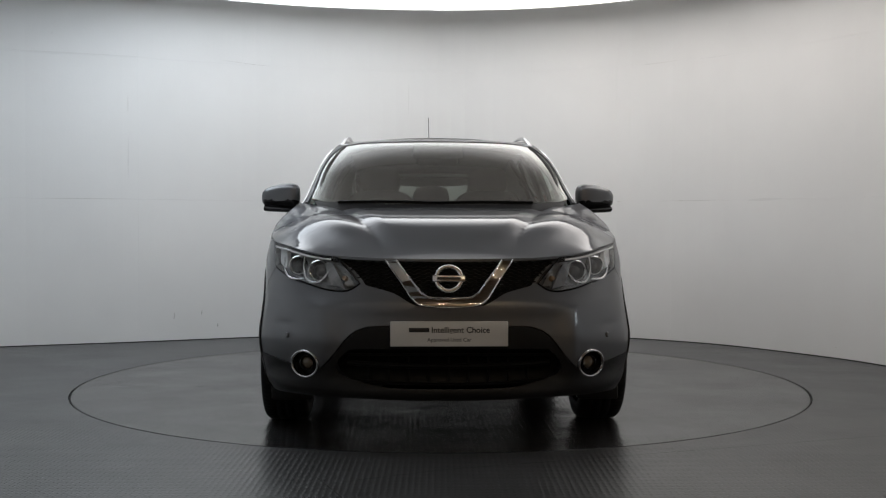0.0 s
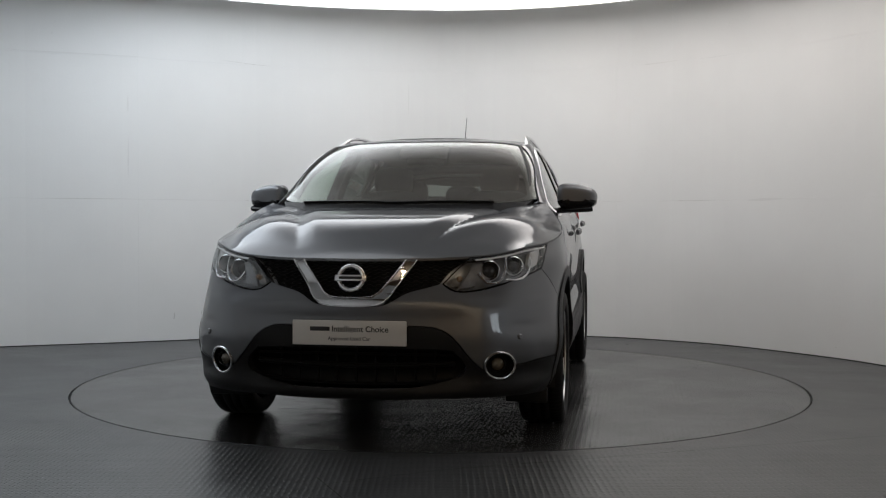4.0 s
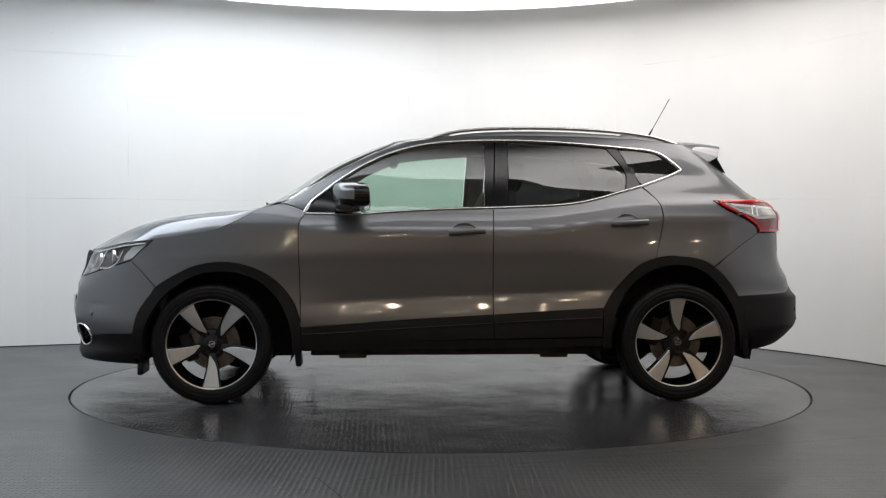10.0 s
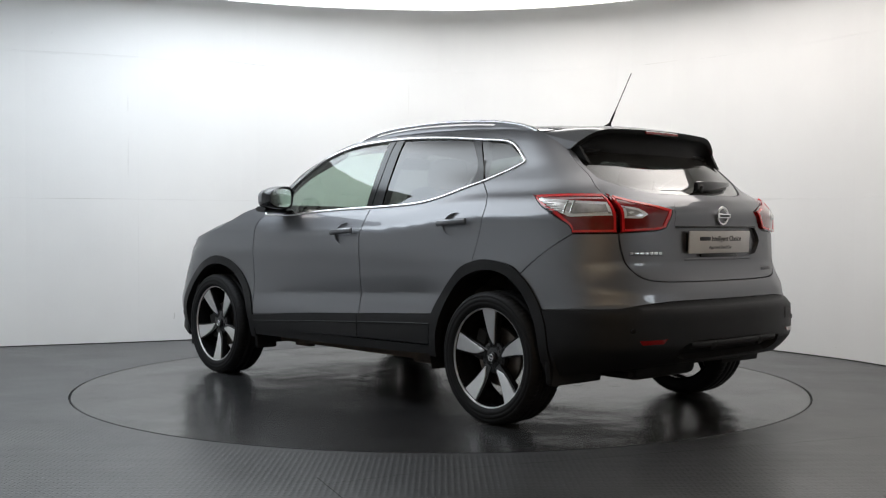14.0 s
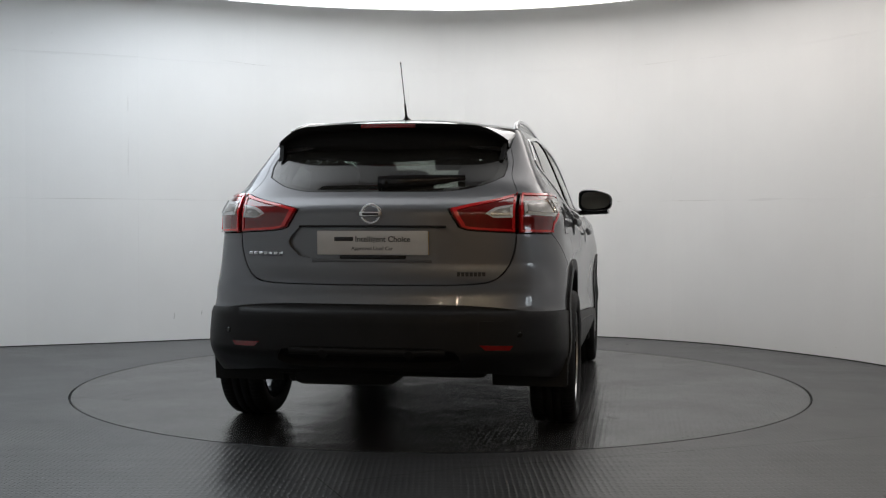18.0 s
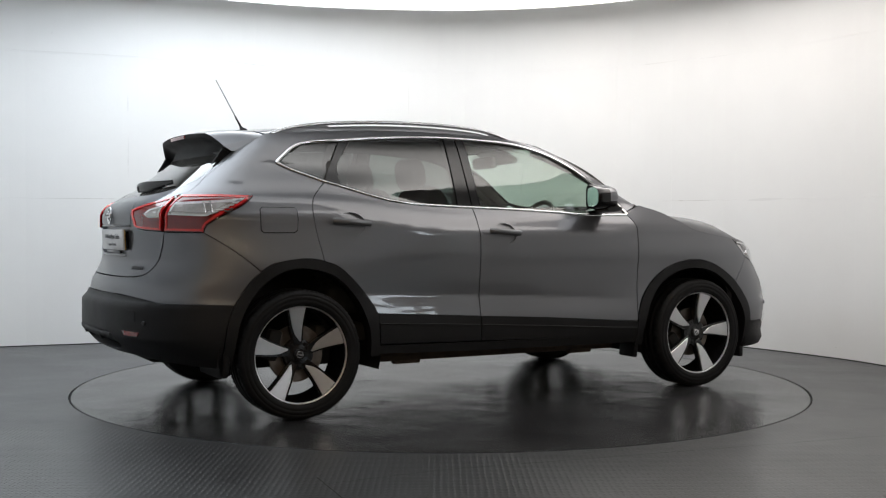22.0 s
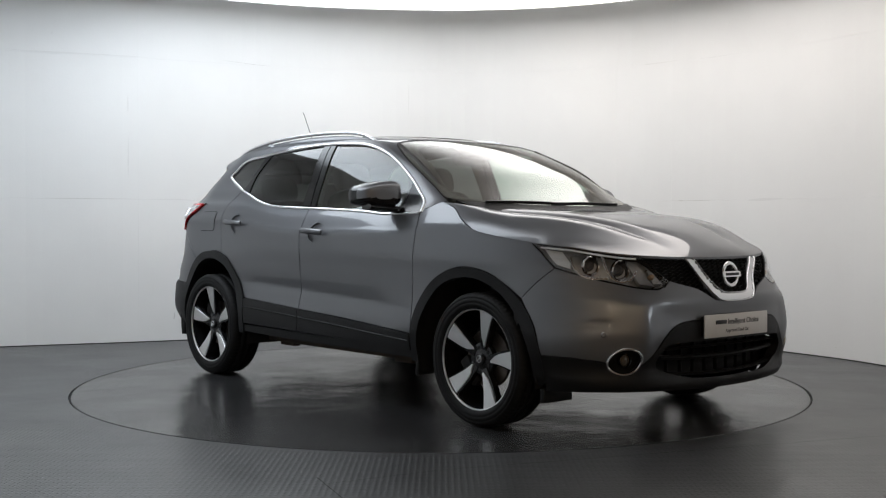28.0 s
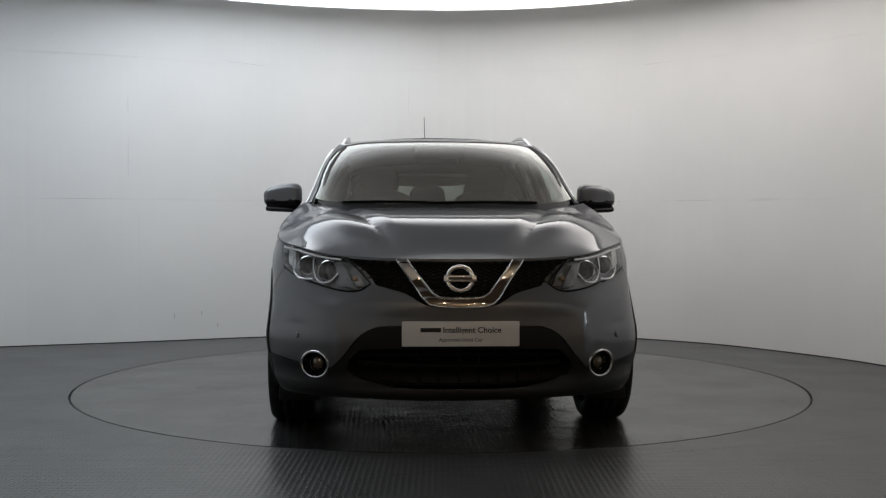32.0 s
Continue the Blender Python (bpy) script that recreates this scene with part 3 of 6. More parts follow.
def build_walls():
    """White boards bent to a curve: three rows of sheets with fine joints, open towards the camera."""
    line = spline(WALL_LINE, .1)
    P = np.array(line)
    length = np.concatenate([[0], np.cumsum(np.linalg.norm(np.diff(P, axis=0), axis=1))])
    total = length[-1]
    home = new("studio_wall")
    tagged(home, "curved white studio wall of painted boards with faint joints", "wall", kind="structure")

    def at(s):
        return np.array([np.interp(s, length, P[:, 0]), np.interp(s, length, P[:, 1])])

    def out(s):
        d = at(min(s + .02, total)) - at(max(s - .02, 0))
        d /= np.linalg.norm(d)
        return np.array([-d[1], d[0]])
    # joints fall where the back wall shows them
    s_ref = length[np.argmin(np.linalg.norm(P - np.array([-2.6, 2.37]), axis=1))]
    width = 2.44
    cuts = [s_ref + k * width for k in range(-8, 9) if 0 < s_ref + k * width < total]
    cuts = [0.0] + cuts + [total]
    rows = [(0.0, 1.2193), (1.2200, 2.4193), (2.4200, WALL_TOP)]
    for z0, z1 in rows:
        for a, b in zip(cuts, cuts[1:]):
            n = max(2, int((b - a) / .12))
            ss = np.linspace(a + .0002, b - .0002, n)
            verts, faces = [], []
            for s in ss:
                p, o = at(s), out(s)
                q = p + o * .018
                verts += [(*p, z0), (*p, z1), (*q, z1), (*q, z0)]
            for i in range(n - 1):
                k = 4 * i
                for j in range(4):
                    faces.append((k + j, k + (j + 1) % 4, k + 4 + (j + 1) % 4, k + 4 + j)[::-1])
            faces += [(0, 1, 2, 3), tuple(4 * (n - 1) + j for j in (3, 2, 1, 0))]
            mesh_ob("panel", verts, faces, WALL, home, flat=True)
    # backing behind the joints
    verts, faces = [], []
    ss = np.linspace(0, total, 120)
    for s in ss:
        p = at(s) + out(s) * .022
        q = at(s) + out(s) * .10
        verts += [(*p, 0), (*p, WALL_TOP), (*q, WALL_TOP), (*q, 0)]
    for i in range(119):
        k = 4 * i
        for j in range(4):
            faces.append((k + j, k + (j + 1) % 4, k + 4 + (j + 1) % 4, k + 4 + j)[::-1])
    faces += [(0, 1, 2, 3), tuple(4 * 119 + j for j in (3, 2, 1, 0))]
    mesh_ob("backing", verts, faces, DARK_HALL, home, "plain boarded back of the wall")
    # scuffs, cracks and drips on the boards: (x, z) from end to end, width
    back = P[(P[:, 1] > 0)]
    for x0, z0, x1, z1, w, mat in ((-1.93, 2.446, -1.53, 2.414, .004, SCUFF), (1.77, 2.418, 2.04, 2.432, .004, SCUFF), (2.20, 2.425, 2.42, 2.43, .006, WHITE), (-3.3, 1.222, -2.66, 1.221, .004, SCUFF),
                                   (2.02, 1.221, 2.30, 1.222, .005, SCUFF), (2.52, 1.215, 2.72, 1.222, .022, WHITE), (-2.30, .245, -2.305, .19, .012, SCUFF), (-2.085, .26, -2.09, .215, .008, SCUFF),
                                   (-1.96, .14, -1.962, .11, .012, SCUFF), (2.99, .09, 2.995, .085, .012, SCUFF), (-3.22, 2.585, -3.215, 2.58, .016, SCUFF), (2.40, 2.70, 2.405, 2.695, .012, SCUFF),
                                   (-2.65, 1.75, -2.652, 1.40, .003, SCUFF), (-2.652, 2.1, -2.651, 1.95, .003, SCUFF), (-.30, 2.30, -.301, 2.02, .003, SCUFF), (-3.55, 2.43, -2.5, 2.427, .003, SCUFF)):
        n = 14
        xs, zs = np.linspace(x0, x1, n), np.linspace(z0, z1, n)
        ys = np.interp(xs, back[:, 0], back[:, 1])
        d = np.array([x1 - x0, z1 - z0]) / max(math.hypot(x1 - x0, z1 - z0), 1e-6)
        taper = w / 2 * np.sin(np.linspace(.25, math.pi - .25, n))
        e = out(length[np.argmin(np.linalg.norm(P - np.array([xs[n // 2], ys[n // 2]]), axis=1))])
        verts, faces = [], []
        for i in range(n):
            for sgn in (-1, 1):
                verts.append((xs[i] - sgn * d[1] * taper[i] - e[0] * .0012, ys[i] - e[1] * .0012, zs[i] + sgn * d[0] * taper[i]))
            if i:
                faces.append((2 * i - 2, 2 * i, 2 * i + 1, 2 * i - 1))
        mesh_ob("scuff", verts, faces, mat, home, "faint scuff on the white boards")
    # thin dark sealing line at the foot of the wall
    verts, faces = [], []
    for i, s in enumerate(ss):
        p, o = at(s), out(s)
        a = p - o * .012
        verts += [(*a, .0005), (*a, .006), (*(p + o * .002), .008)]
        if i:
            k = 3 * i
            faces += [(k - 3, k, k + 1, k - 2)[::-1], (k - 2, k + 1, k + 2, k - 1)[::-1]]
    ob = mesh_ob("baseboard", verts, faces, CLADDING)
    tagged(ob, "thin dark sealing strip along the foot of the wall", "baseboard", kind="structure")


def stretch(bm):
    """The ceiling light follows the room: drawn out to the roomier side."""
    for v in bm.verts:
        v.co.x *= 1.21 if v.co.x < 0 else .96
        v.co.y *= .64 if v.co.y < 0 else 1.0


def build_ceiling():
    bm = bmesh.new()
    bmesh.ops.create_grid(bm, x_segments=1, y_segments=1, size=16, matrix=pose(0, 0, 3.5))
    bmesh.ops.reverse_faces(bm, faces=bm.faces)
    ob = part("ceiling", bm, DARK_HALL, None)
    tagged(ob, "plain dark ceiling above the hanging light", "ceiling", kind="structure")
    wall = [p for p in spline(WALL_LINE, .1) if p[1] > -4.5 and p[0] < 3.6]
    wall = wall[[i for i, p in enumerate(wall) if p[0] < -1.4][0]:]
    vs, faces = fill([(x * .998, y * .998) for x, y in wall], (), .8)
    tagged(mesh_ob("ceiling_plaster", [(x, y, WALL_TOP - .006) for x, y in vs], [f if np.cross(vs[f[1]] - vs[f[0]], vs[f[2]] - vs[f[0]]) < 0 else f[::-1] for f in faces], WHITE, flat=True),
           "white plaster ceiling between the light and the wall", "ceiling", kind="structure")
    lamp = new("ceiling_light")
    lamp.matrix_basis = pose(*LIGHT_AT)
    tagged(lamp, "large round ceiling light with a luminous outer ring, switched on", "ceiling light")
    bm = bmesh.new()
    lathe(bm, [(LIGHT_R, 0), (2.4, 0), (1.6, 0), (LIGHT_IN, 0)], 160)
    stretch(bm)
    bmesh.ops.recalc_face_normals(bm, faces=bm.faces)
    part("diffuser", bm, GLOW, lamp, "bright white luminous ring")
    bm = bmesh.new()
    lathe(bm, [(LIGHT_IN, -.003), (LIGHT_IN * .5, -.004), (.001, -.004)], 160)
    stretch(bm)
    part("centre_panel", bm, WHITE, lamp, "unlit white fabric centre")
    bm = bmesh.new()
    lathe(bm, [(LIGHT_R + .001, -.004), (LIGHT_R + .018, -.004), (LIGHT_R + .018, .18), (LIGHT_R + .001, .18), (LIGHT_R + .001, -.004)], 160)
    stretch(bm)
    bmesh.ops.recalc_face_normals(bm, faces=bm.faces)
    part("frame", bm, WHITE, lamp, "thin white rim")


LIGHT_AT, LIGHT_R, LIGHT_IN = (.05, -.25, 2.90), 3.00, .90


def build_hall():
    """The dim hall behind the camera, seen only in reflections."""
    bm = bmesh.new()
    for p, s in (((0, -13, 1.75), (18, .2, 3.5)), ((-9, -4, 1.75), (.2, 18, 3.5)), ((9, -10.55, 1.75), (.2, 4.9, 3.5)), ((9, -.55, 1.75), (.2, 11.1, 3.5)),
                 ((9, -7.1, 3.45), (.2, 2.0, .1)), ((9, -7.1, .95), (.2, 2.0, 1.9)), ((0, 6, 1.75), (18, .2, 3.5))):
        box(bm, *s, pose(*p))
    ob = part("hall_wall", bm, DARK_HALL, None)
    tagged(ob, "dim brown walls of the hall around the studio", "wall", kind="structure")
    # high daylit window in the hall, seen as a bright patch in the bumper's corners
    sash = new("window_1")
    sash.matrix_basis = pose(9, -7.1, 2.65)
    tagged(sash, "high white-framed hall window full of cool daylight", "window", kind="structure")
    bm = bmesh.new()
    for y, z, w, h in ((-.96, 0, .08, 1.5), (.96, 0, .08, 1.5), (0, 0, .08, 1.34), (0, .71, 1.84, .08), (0, -.71, 1.84, .08)):
        box(bm, .12, w, h, pose(-.05, y, z), .006)
    part("window_frame", bm, WHITE, sash)
    for y in (-.48, .48):
        bm = bmesh.new()
        box(bm, .02, .86, 1.32, pose(.02, y, 0))
        part("pane", bm, DAYLIGHT, sash, "pane bright with daylight")
    for i in range(7):
        for j in range(4):
            lamp = new("downlight")
            lamp.matrix_basis = pose(-1.9 + 1.15 * i, -7.6 - 1.4 * j, 3.46)
            tagged(lamp, "small round warm downlight in the hall ceiling", "downlight", "downlights in the hall ceiling")
            bm = bmesh.new()
            lathe(bm, [(.001, -.01), (.062, -.01)], 20)
            bmesh.ops.reverse_faces(bm, faces=bm.faces)
            part("lens", bm, SPOT, lamp)
            bm = bmesh.new()
            lathe(bm, [(.062, -.012), (.080, -.012), (.080, .03)], 20)
            part("rim", bm, SATIN, lamp)


build_floor()
build_seams()
build_walls()
build_ceiling()
build_hall()
turntable = build_turntable()



# ---- the car ----
car = new("car")
tagged(car, "dark grey metallic family crossover car with black cladding on a turntable", "car")

# shut lines on the side, as (x, z)
DOOR_FRONT = [(.838, .430), (.842, .683), (.849, .84), (.852, .997), (.845, 1.023), (.815, 1.067)]
DOOR_MID = [(-.247, .497), (-.245, .84), (-.250, 1.032), (-.255, 1.103)]
DOOR_REAR = [(-1.18, .819), (-1.216, .969), (-1.228, 1.067), (-1.211, 1.142), (-1.124, 1.232)]
CLAD_FRONT = [(.838, .430), (.595, .446), (.216, .472), (-.247, .497)]
CLAD_REAR = [(-.247, .497), (-.5, .512), (-.878, .533)]
BELT_FRONT = [(.815, 1.067), (.5, 1.066), (.341, 1.078), (.021, 1.094), (-.255, 1.103)]
BELT_REAR = [(-.255, 1.103), (-.45, 1.110), (-.62, 1.119), (-.75, 1.134), (-.87, 1.160), (-.99, 1.195), (-1.124, 1.232)]
BELT_TIP = [(-1.124, 1.232), (-1.301, 1.295), (-1.372, 1.328)]
ARCH_F = [(1.768, .395), (1.736, .516), (1.66, .624), (1.553, .711), (1.431, .77), (1.278, .796), (1.124, .772), (.985, .70), (.885, .585), (.845, .48), (.838, .43), (.834, .35)]
ARCH_F_IN = [(1.712, .25), (1.703, .406), (1.648, .53), (1.556, .638), (1.433, .712), (1.300, .742), (1.156, .725), (1.033, .661), (.939, .542), (.893, .399), (.888, .30)]
ARCH_R = [(-.868, .35), (-.874, .45), (-.878, .533), (-.951, .646), (-1.082, .775), (-1.18, .817), (-1.281, .83), (-1.449, .807), (-1.584, .709), (-1.686, .545), (-1.722, .349)]
ARCH_R_IN = [(-.925, .31), (-.935, .46), (-1.0, .61), (-1.12, .73), (-1.285, .777), (-1.43, .752), (-1.54, .667), (-1.63, .52), (-1.665, .349), (-1.668, .30)]
ROOF_EDGE = [(.30, 1.484), (.2, 1.497), (0, 1.517), (-.3, 1.532), (-.7, 1.534), (-1.1, 1.515), (-1.40, 1.487)]
PILLAR = [(.945, 1.130), (.90, 1.152), (.78, 1.223), (.62, 1.316), (.45, 1.408), (.30, 1.484)]
FRAME_TOP = [(-1.372, 1.328), (-1.335, 1.365), (-1.225, 1.437), (-1.011, 1.463), (-.657, 1.492), (-.323, 1.503), (.006, 1.490), (.17, 1.467), (.333, 1.421), (.463, 1.362), (.559, 1.305), (.656, 1.239), (.72, 1.187), (.785, 1.134), (.822, 1.072)]


def dense(points, step=.02):
    return np.array(spline(points, step) if len(points) > 1 else points)


def S(points, top=False):
    """A line of (x, z) on the left side to (q, z)."""
    p = dense(points)
    return list(zip(np.atleast_1d(at_x(p[:, 0], p[:, 1], top)), p[:, 1]))


def F(points, top=False):
    """A line of (y, z) on the front to (q, z)."""
    p = dense(points)
    return list(zip(np.atleast_1d(front(p[:, 0], p[:, 1], top)), p[:, 1]))


def R(points):
    """A line of (y, z) on the rear to (q, z)."""
    p = dense(points)
    return list(zip(np.atleast_1d(rear(p[:, 0], p[:, 1])), p[:, 1]))


def both(half):
    """A half outline from centre to centre, closed by its mirror image about the front centre."""
    out = []
    for s in half:
        out.append(s)
    for s in reversed(half):
        out.append([(-q, z) for q, z in reversed(s)])
    return out


def both_rear(half):
    out = list(half)
    for s in reversed(half):
        out.append([(6 - q, z) for q, z in reversed(s)])
    return out


LAMP_TOP = F([(.505, .860), (.60, .869), (.68, .884), (.74, .900)]) + S([(1.70, .915), (1.655, .920)])
LAMP_BACK = S([(1.655, .920), (1.72, .865), (1.788, .800)])
LAMP_LOW = S([(1.788, .800)]) + F([(.765, .774), (.70, .747), (.635, .728), (.565, .711), (.482, .703), (.435, .714), (.395, .743)])
LAMP_IN = F([(.395, .743), (.445, .797), (.505, .860)])
GRILLE_LOW = F([(.395, .743), (.34, .727), (.247, .702), (.184, .666), (.143, .647), (.08, .640), (0, .638)])
NOSE_TOP = F([(0, .846), (.246, .849), (.397, .854), (.505, .860)])
TRIM_LINE = F([(0, .558), (.318, .554), (.392, .541), (.43, .522), (.465, .49), (.519, .421), (.575, .362), (.61, .350)])
CHIN_LINE = F([(.61, .350), (.723, .374)]) + S([(1.905, .390), (1.768, .395)])
FENDER_SEAM = S([(1.788, .800), (1.741, .758), (1.684, .702), (1.640, .655)])
SEAM_TOP = R([(.585, 1.385), (.607, 1.315), (.612, 1.235), (.652, 1.150)])
LAMP_TIP = (-1.533, 1.150)


def ellipse(cy, cz, ry, rz, n=40, make=None, turn=0):
    pts = [(cy + ry * math.cos(2 * math.pi * i / n + turn), cz + rz * math.sin(2 * math.pi * i / n)) for i in range(n)]
    pts = pts + pts[:1]
    return (make or F)(pts)[:-1]


def side_panels(right):
    """Doors, wing, quarter and cladding of one side."""
    kw = dict(mirror=right)
    wing_edge = [(1.640, .655), (1.553, .711), (1.431, .77), (1.278, .796), (1.124, .772), (.985, .70), (.885, .585), (.845, .48), (.838, .430)]
    bonnet_line = [(.945, 1.130), (1.082, 1.089), (1.16, 1.046), (1.254, .999), (1.316, .973), (1.46, .947), (1.655, .920)]
    wing = ring_of([S(DOOR_FRONT), S([(.815, 1.067), (.825, 1.085), (.945, 1.130)]), S(bonnet_line), LAMP_BACK, FENDER_SEAM, S(wing_edge)])
    panel("front_wing", wing, PAINT, car, step=.02, settle=.4, **kw)
    door = panel("front_door", ring_of([S(DOOR_FRONT), S(BELT_FRONT), S(DOOR_MID[::-1]), S(CLAD_FRONT[::-1])]), PAINT, car, holes=[ellipse(-.082, .955, .070, .058, make=S)], depth=.012, step=.017, **kw)
    back = panel("rear_door", ring_of([S(DOOR_MID), S(BELT_REAR), S(DOOR_REAR[::-1]), S([(-1.18, .817), (-1.082, .775), (-.951, .646), (-.878, .533)]), S(CLAD_REAR[::-1])]), PAINT, car, holes=[ellipse(-1.015, 1.009, .070, .058, make=S)], depth=.012, step=.017, **kw)
    # body side: A-pillar, roof rail panel and rear quarter in one pressing
    tail_top = [(-1.40, 1.487), (-1.50, 1.43), (-1.575, 1.385)]
    quarter = ring_of([S(DOOR_REAR, True), S(BELT_TIP, True), S(FRAME_TOP, True), S([(.822, 1.072), (.825, 1.085), (.945, 1.130)], True), S(PILLAR, True), S(ROOF_EDGE, True),
                       S(tail_top[:2], True) + [SEAM_TOP[0]], SEAM_TOP,
                       [SEAM_TOP[-1]] + S([(-1.70, 1.153), LAMP_TIP]), S([LAMP_TIP, (-1.60, 1.10), (-1.70, 1.05), (-1.78, 1.0), (-1.795, .962)]),
                       S([(-1.795, .962), (-1.653, .87), (-1.52, .768)]), S([(-1.52, .768), (-1.449, .807), (-1.281, .83), (-1.18, .819)])])
    panel("body_side", quarter, PAINT, car, top=True, step=.022, **kw)
    # lower cladding
    panel("door_cladding", ring_of([S(CLAD_FRONT), S([(-.247, .497), (-.250, .362)]), S([(-.250, .362), (.3, .350), (.836, .340)]), S([(.836, .340), (.838, .430)])]),
          CLADDING, door, off=.010, depth=.03, **kw)
    panel("door_cladding", ring_of([S(CLAD_REAR), S([(-.878, .533), (-.872, .45), (-.868, .372)]), S([(-.868, .372), (-.250, .362)]), S([(-.250, .362), (-.247, .497)])]),
          CLADDING, back, off=.010, depth=.03, **kw)
    ribbon("cladding_crease", S([(.825, .392), (.595, .402), (.216, .424), (-.240, .448)]), CLADDING, door, .012, .0155, **kw)
    ribbon("cladding_crease", S([(-.256, .449), (-.5, .462), (-.868, .478)]), CLADDING, back, .012, .0155, **kw)
    panel("sill", ring_of([S([(.86, .345), (.3, .352), (-.9, .365)]), S([(-.9, .365), (-.9, .318)]), S([(-.9, .318), (-.37, .308), (.02, .304), (.86, .300)]), S([(.86, .300), (.86, .345)])]),
          CLADDING, car, off=.004, depth=.05, label="black plastic sill cover", **kw)
    arch = ring_of([S(ARCH_F), S([(.834, .35), (.834, .285), (.888, .285)]), S(ARCH_F_IN[::-1]), S([(1.712, .25), (1.768, .26), (1.768, .395)])])
    panel("wheel_arch_trim", arch, CLADDING, car, off=.007, depth=.05, step=.025, label="black grained plastic arch trim", **kw)
    arch = ring_of([S(ARCH_R), S([(-1.722, .349), (-1.715, .30), (-1.668, .30)]), S(ARCH_R_IN[::-1]), S([(-.925, .31), (-.868, .31), (-.868, .35)])])
    panel("wheel_arch_trim", arch, CLADDING, car, off=.012, depth=.05, step=.025, label="black grained plastic arch trim", **kw)
    # glass: front door, rear door, quarter light
    fw = [(.006, 1.484), (.17, 1.461), (.333, 1.415), (.463, 1.356), (.559, 1.299), (.640, 1.243)]
    panel("window_glass", ring_of([S(fw, True), S([(.640, 1.243), (.60, 1.08)], True), S([(.60, 1.08), (.341, 1.085), (.021, 1.100), (-.20, 1.106)], True), S([(-.20, 1.106), (-.215, 1.493)], True), S([(-.215, 1.493), (-.1, 1.492), (.006, 1.484)], True)]),
          DOOR_GLASS, door, top=True, off=-.008, depth=0, label="green-tinted door window", **kw)
    panel("mirror_sail", ring_of([S([(.640, 1.243), (.72, 1.181), (.785, 1.128), (.815, 1.076)], True), S([(.815, 1.076), (.60, 1.078)], True), S([(.60, 1.078), (.640, 1.243)], True)]),
          BLACK, door, top=True, off=-.004, label="black triangular mirror base", **kw)
    panel("window_pillar", ring_of([S([(-.20, 1.106), (-.253, 1.110)], True), S([(-.253, 1.110), (-.275, 1.497)], True), S([(-.275, 1.497), (-.215, 1.493)], True), S([(-.215, 1.493), (-.20, 1.106)], True)]),
          BLACK, door, top=True, off=-.002, label="gloss black pillar trim", **kw)
    panel("window_pillar", ring_of([S([(-.255, 1.110), (-.345, 1.115)], True), S([(-.345, 1.115), (-.350, 1.496)], True), S([(-.350, 1.496), (-.277, 1.497)], True), S([(-.277, 1.497), (-.255, 1.110)], True)]),
          BLACK, back, top=True, off=-.002, label="gloss black pillar trim", **kw)
    panel("window_glass", ring_of([S([(-.345, 1.113), (-.45, 1.116), (-.62, 1.125), (-.75, 1.140), (-.87, 1.166), (-1.03, 1.214)], True), S([(-1.03, 1.214), (-1.035, 1.32), (-.93, 1.465)], True),
                                   S([(-.93, 1.465), (-.657, 1.486), (-.350, 1.496)], True), S([(-.350, 1.496), (-.345, 1.115)], True)]),
          DARK_GLASS, back, top=True, off=-.008, depth=0, label="dark privacy glass", **kw)
    panel("window_pillar", ring_of([S([(-1.03, 1.214), (-1.124, 1.238)], True), S([(-1.124, 1.238), (-1.00, 1.458)], True), S([(-1.00, 1.458), (-.93, 1.465)], True), S([(-.93, 1.465), (-1.035, 1.32), (-1.03, 1.214)], True)]),
          BLACK, back, top=True, off=-.003, label="gloss black pillar trim", **kw)
    panel("quarter_light", ring_of([S([(-1.126, 1.240), (-1.29, 1.297), (-1.35, 1.326)], True), S([(-1.35, 1.326), (-1.32, 1.360), (-1.22, 1.430)], True), S([(-1.22, 1.430), (-1.005, 1.456)], True), S([(-1.005, 1.456), (-1.126, 1.240)], True)]),
          DARK_GLASS, car, top=True, off=-.006, depth=0, label="dark fixed rear quarter window", **kw)
    # bright window surround
    ribbon("chrome_trim", ring_of([S(FRAME_TOP, True)])[::1], CHROME, car, .020, .007, True, "chrome strip round the side windows", **kw)
    ribbon("chrome_trim", ring_of([S(BELT_FRONT, True)]), CHROME, door, .017, .007, True, "chrome belt strip", **kw)
    ribbon("chrome_trim", ring_of([S(BELT_REAR, True)]), CHROME, back, .017, .007, True, "chrome belt strip", **kw)
    ribbon("chrome_trim", ring_of([S(BELT_TIP, True)]), CHROME, car, .020, .007, True, "chrome strip round the side windows", **kw)
    return door, back


DOORS = {side: side_panels(side == "right") for side in ("left", "right")}

# bonnet
CREASE = curve([1.0, 1.3, 1.7, 2.1, 2.3], [.56, .50, .40, .29, .26])
SPINE = curve([.9, 1.14, 1.3, 1.5, 1.7, 1.9, 2.05, 2.12, 2.17, 2.3], [1.118, 1.102, 1.090, 1.068, 1.036, .986, .930, .892, .850, .74])


def bonnet_height(x, y):
    a = np.abs(y)
    c = CREASE(x)
    fade = smooth(x, 2.12, 1.82)
    fall = .088 * (a / .82) ** 4.6 * smooth(x, 2.4, 1.6) * smooth(x, .95, 1.35)
    valley = .021 * np.clip((a - c + .09) / .09, 0, 1) ** 1.5 - .030 * np.sin(np.pi / 2 * np.clip((a - c) / .20, 0, 1))
    return SPINE(x) - fall - .012 * smooth(x, 1.9, 2.12) * smooth(a, .2, .55) - fade * valley


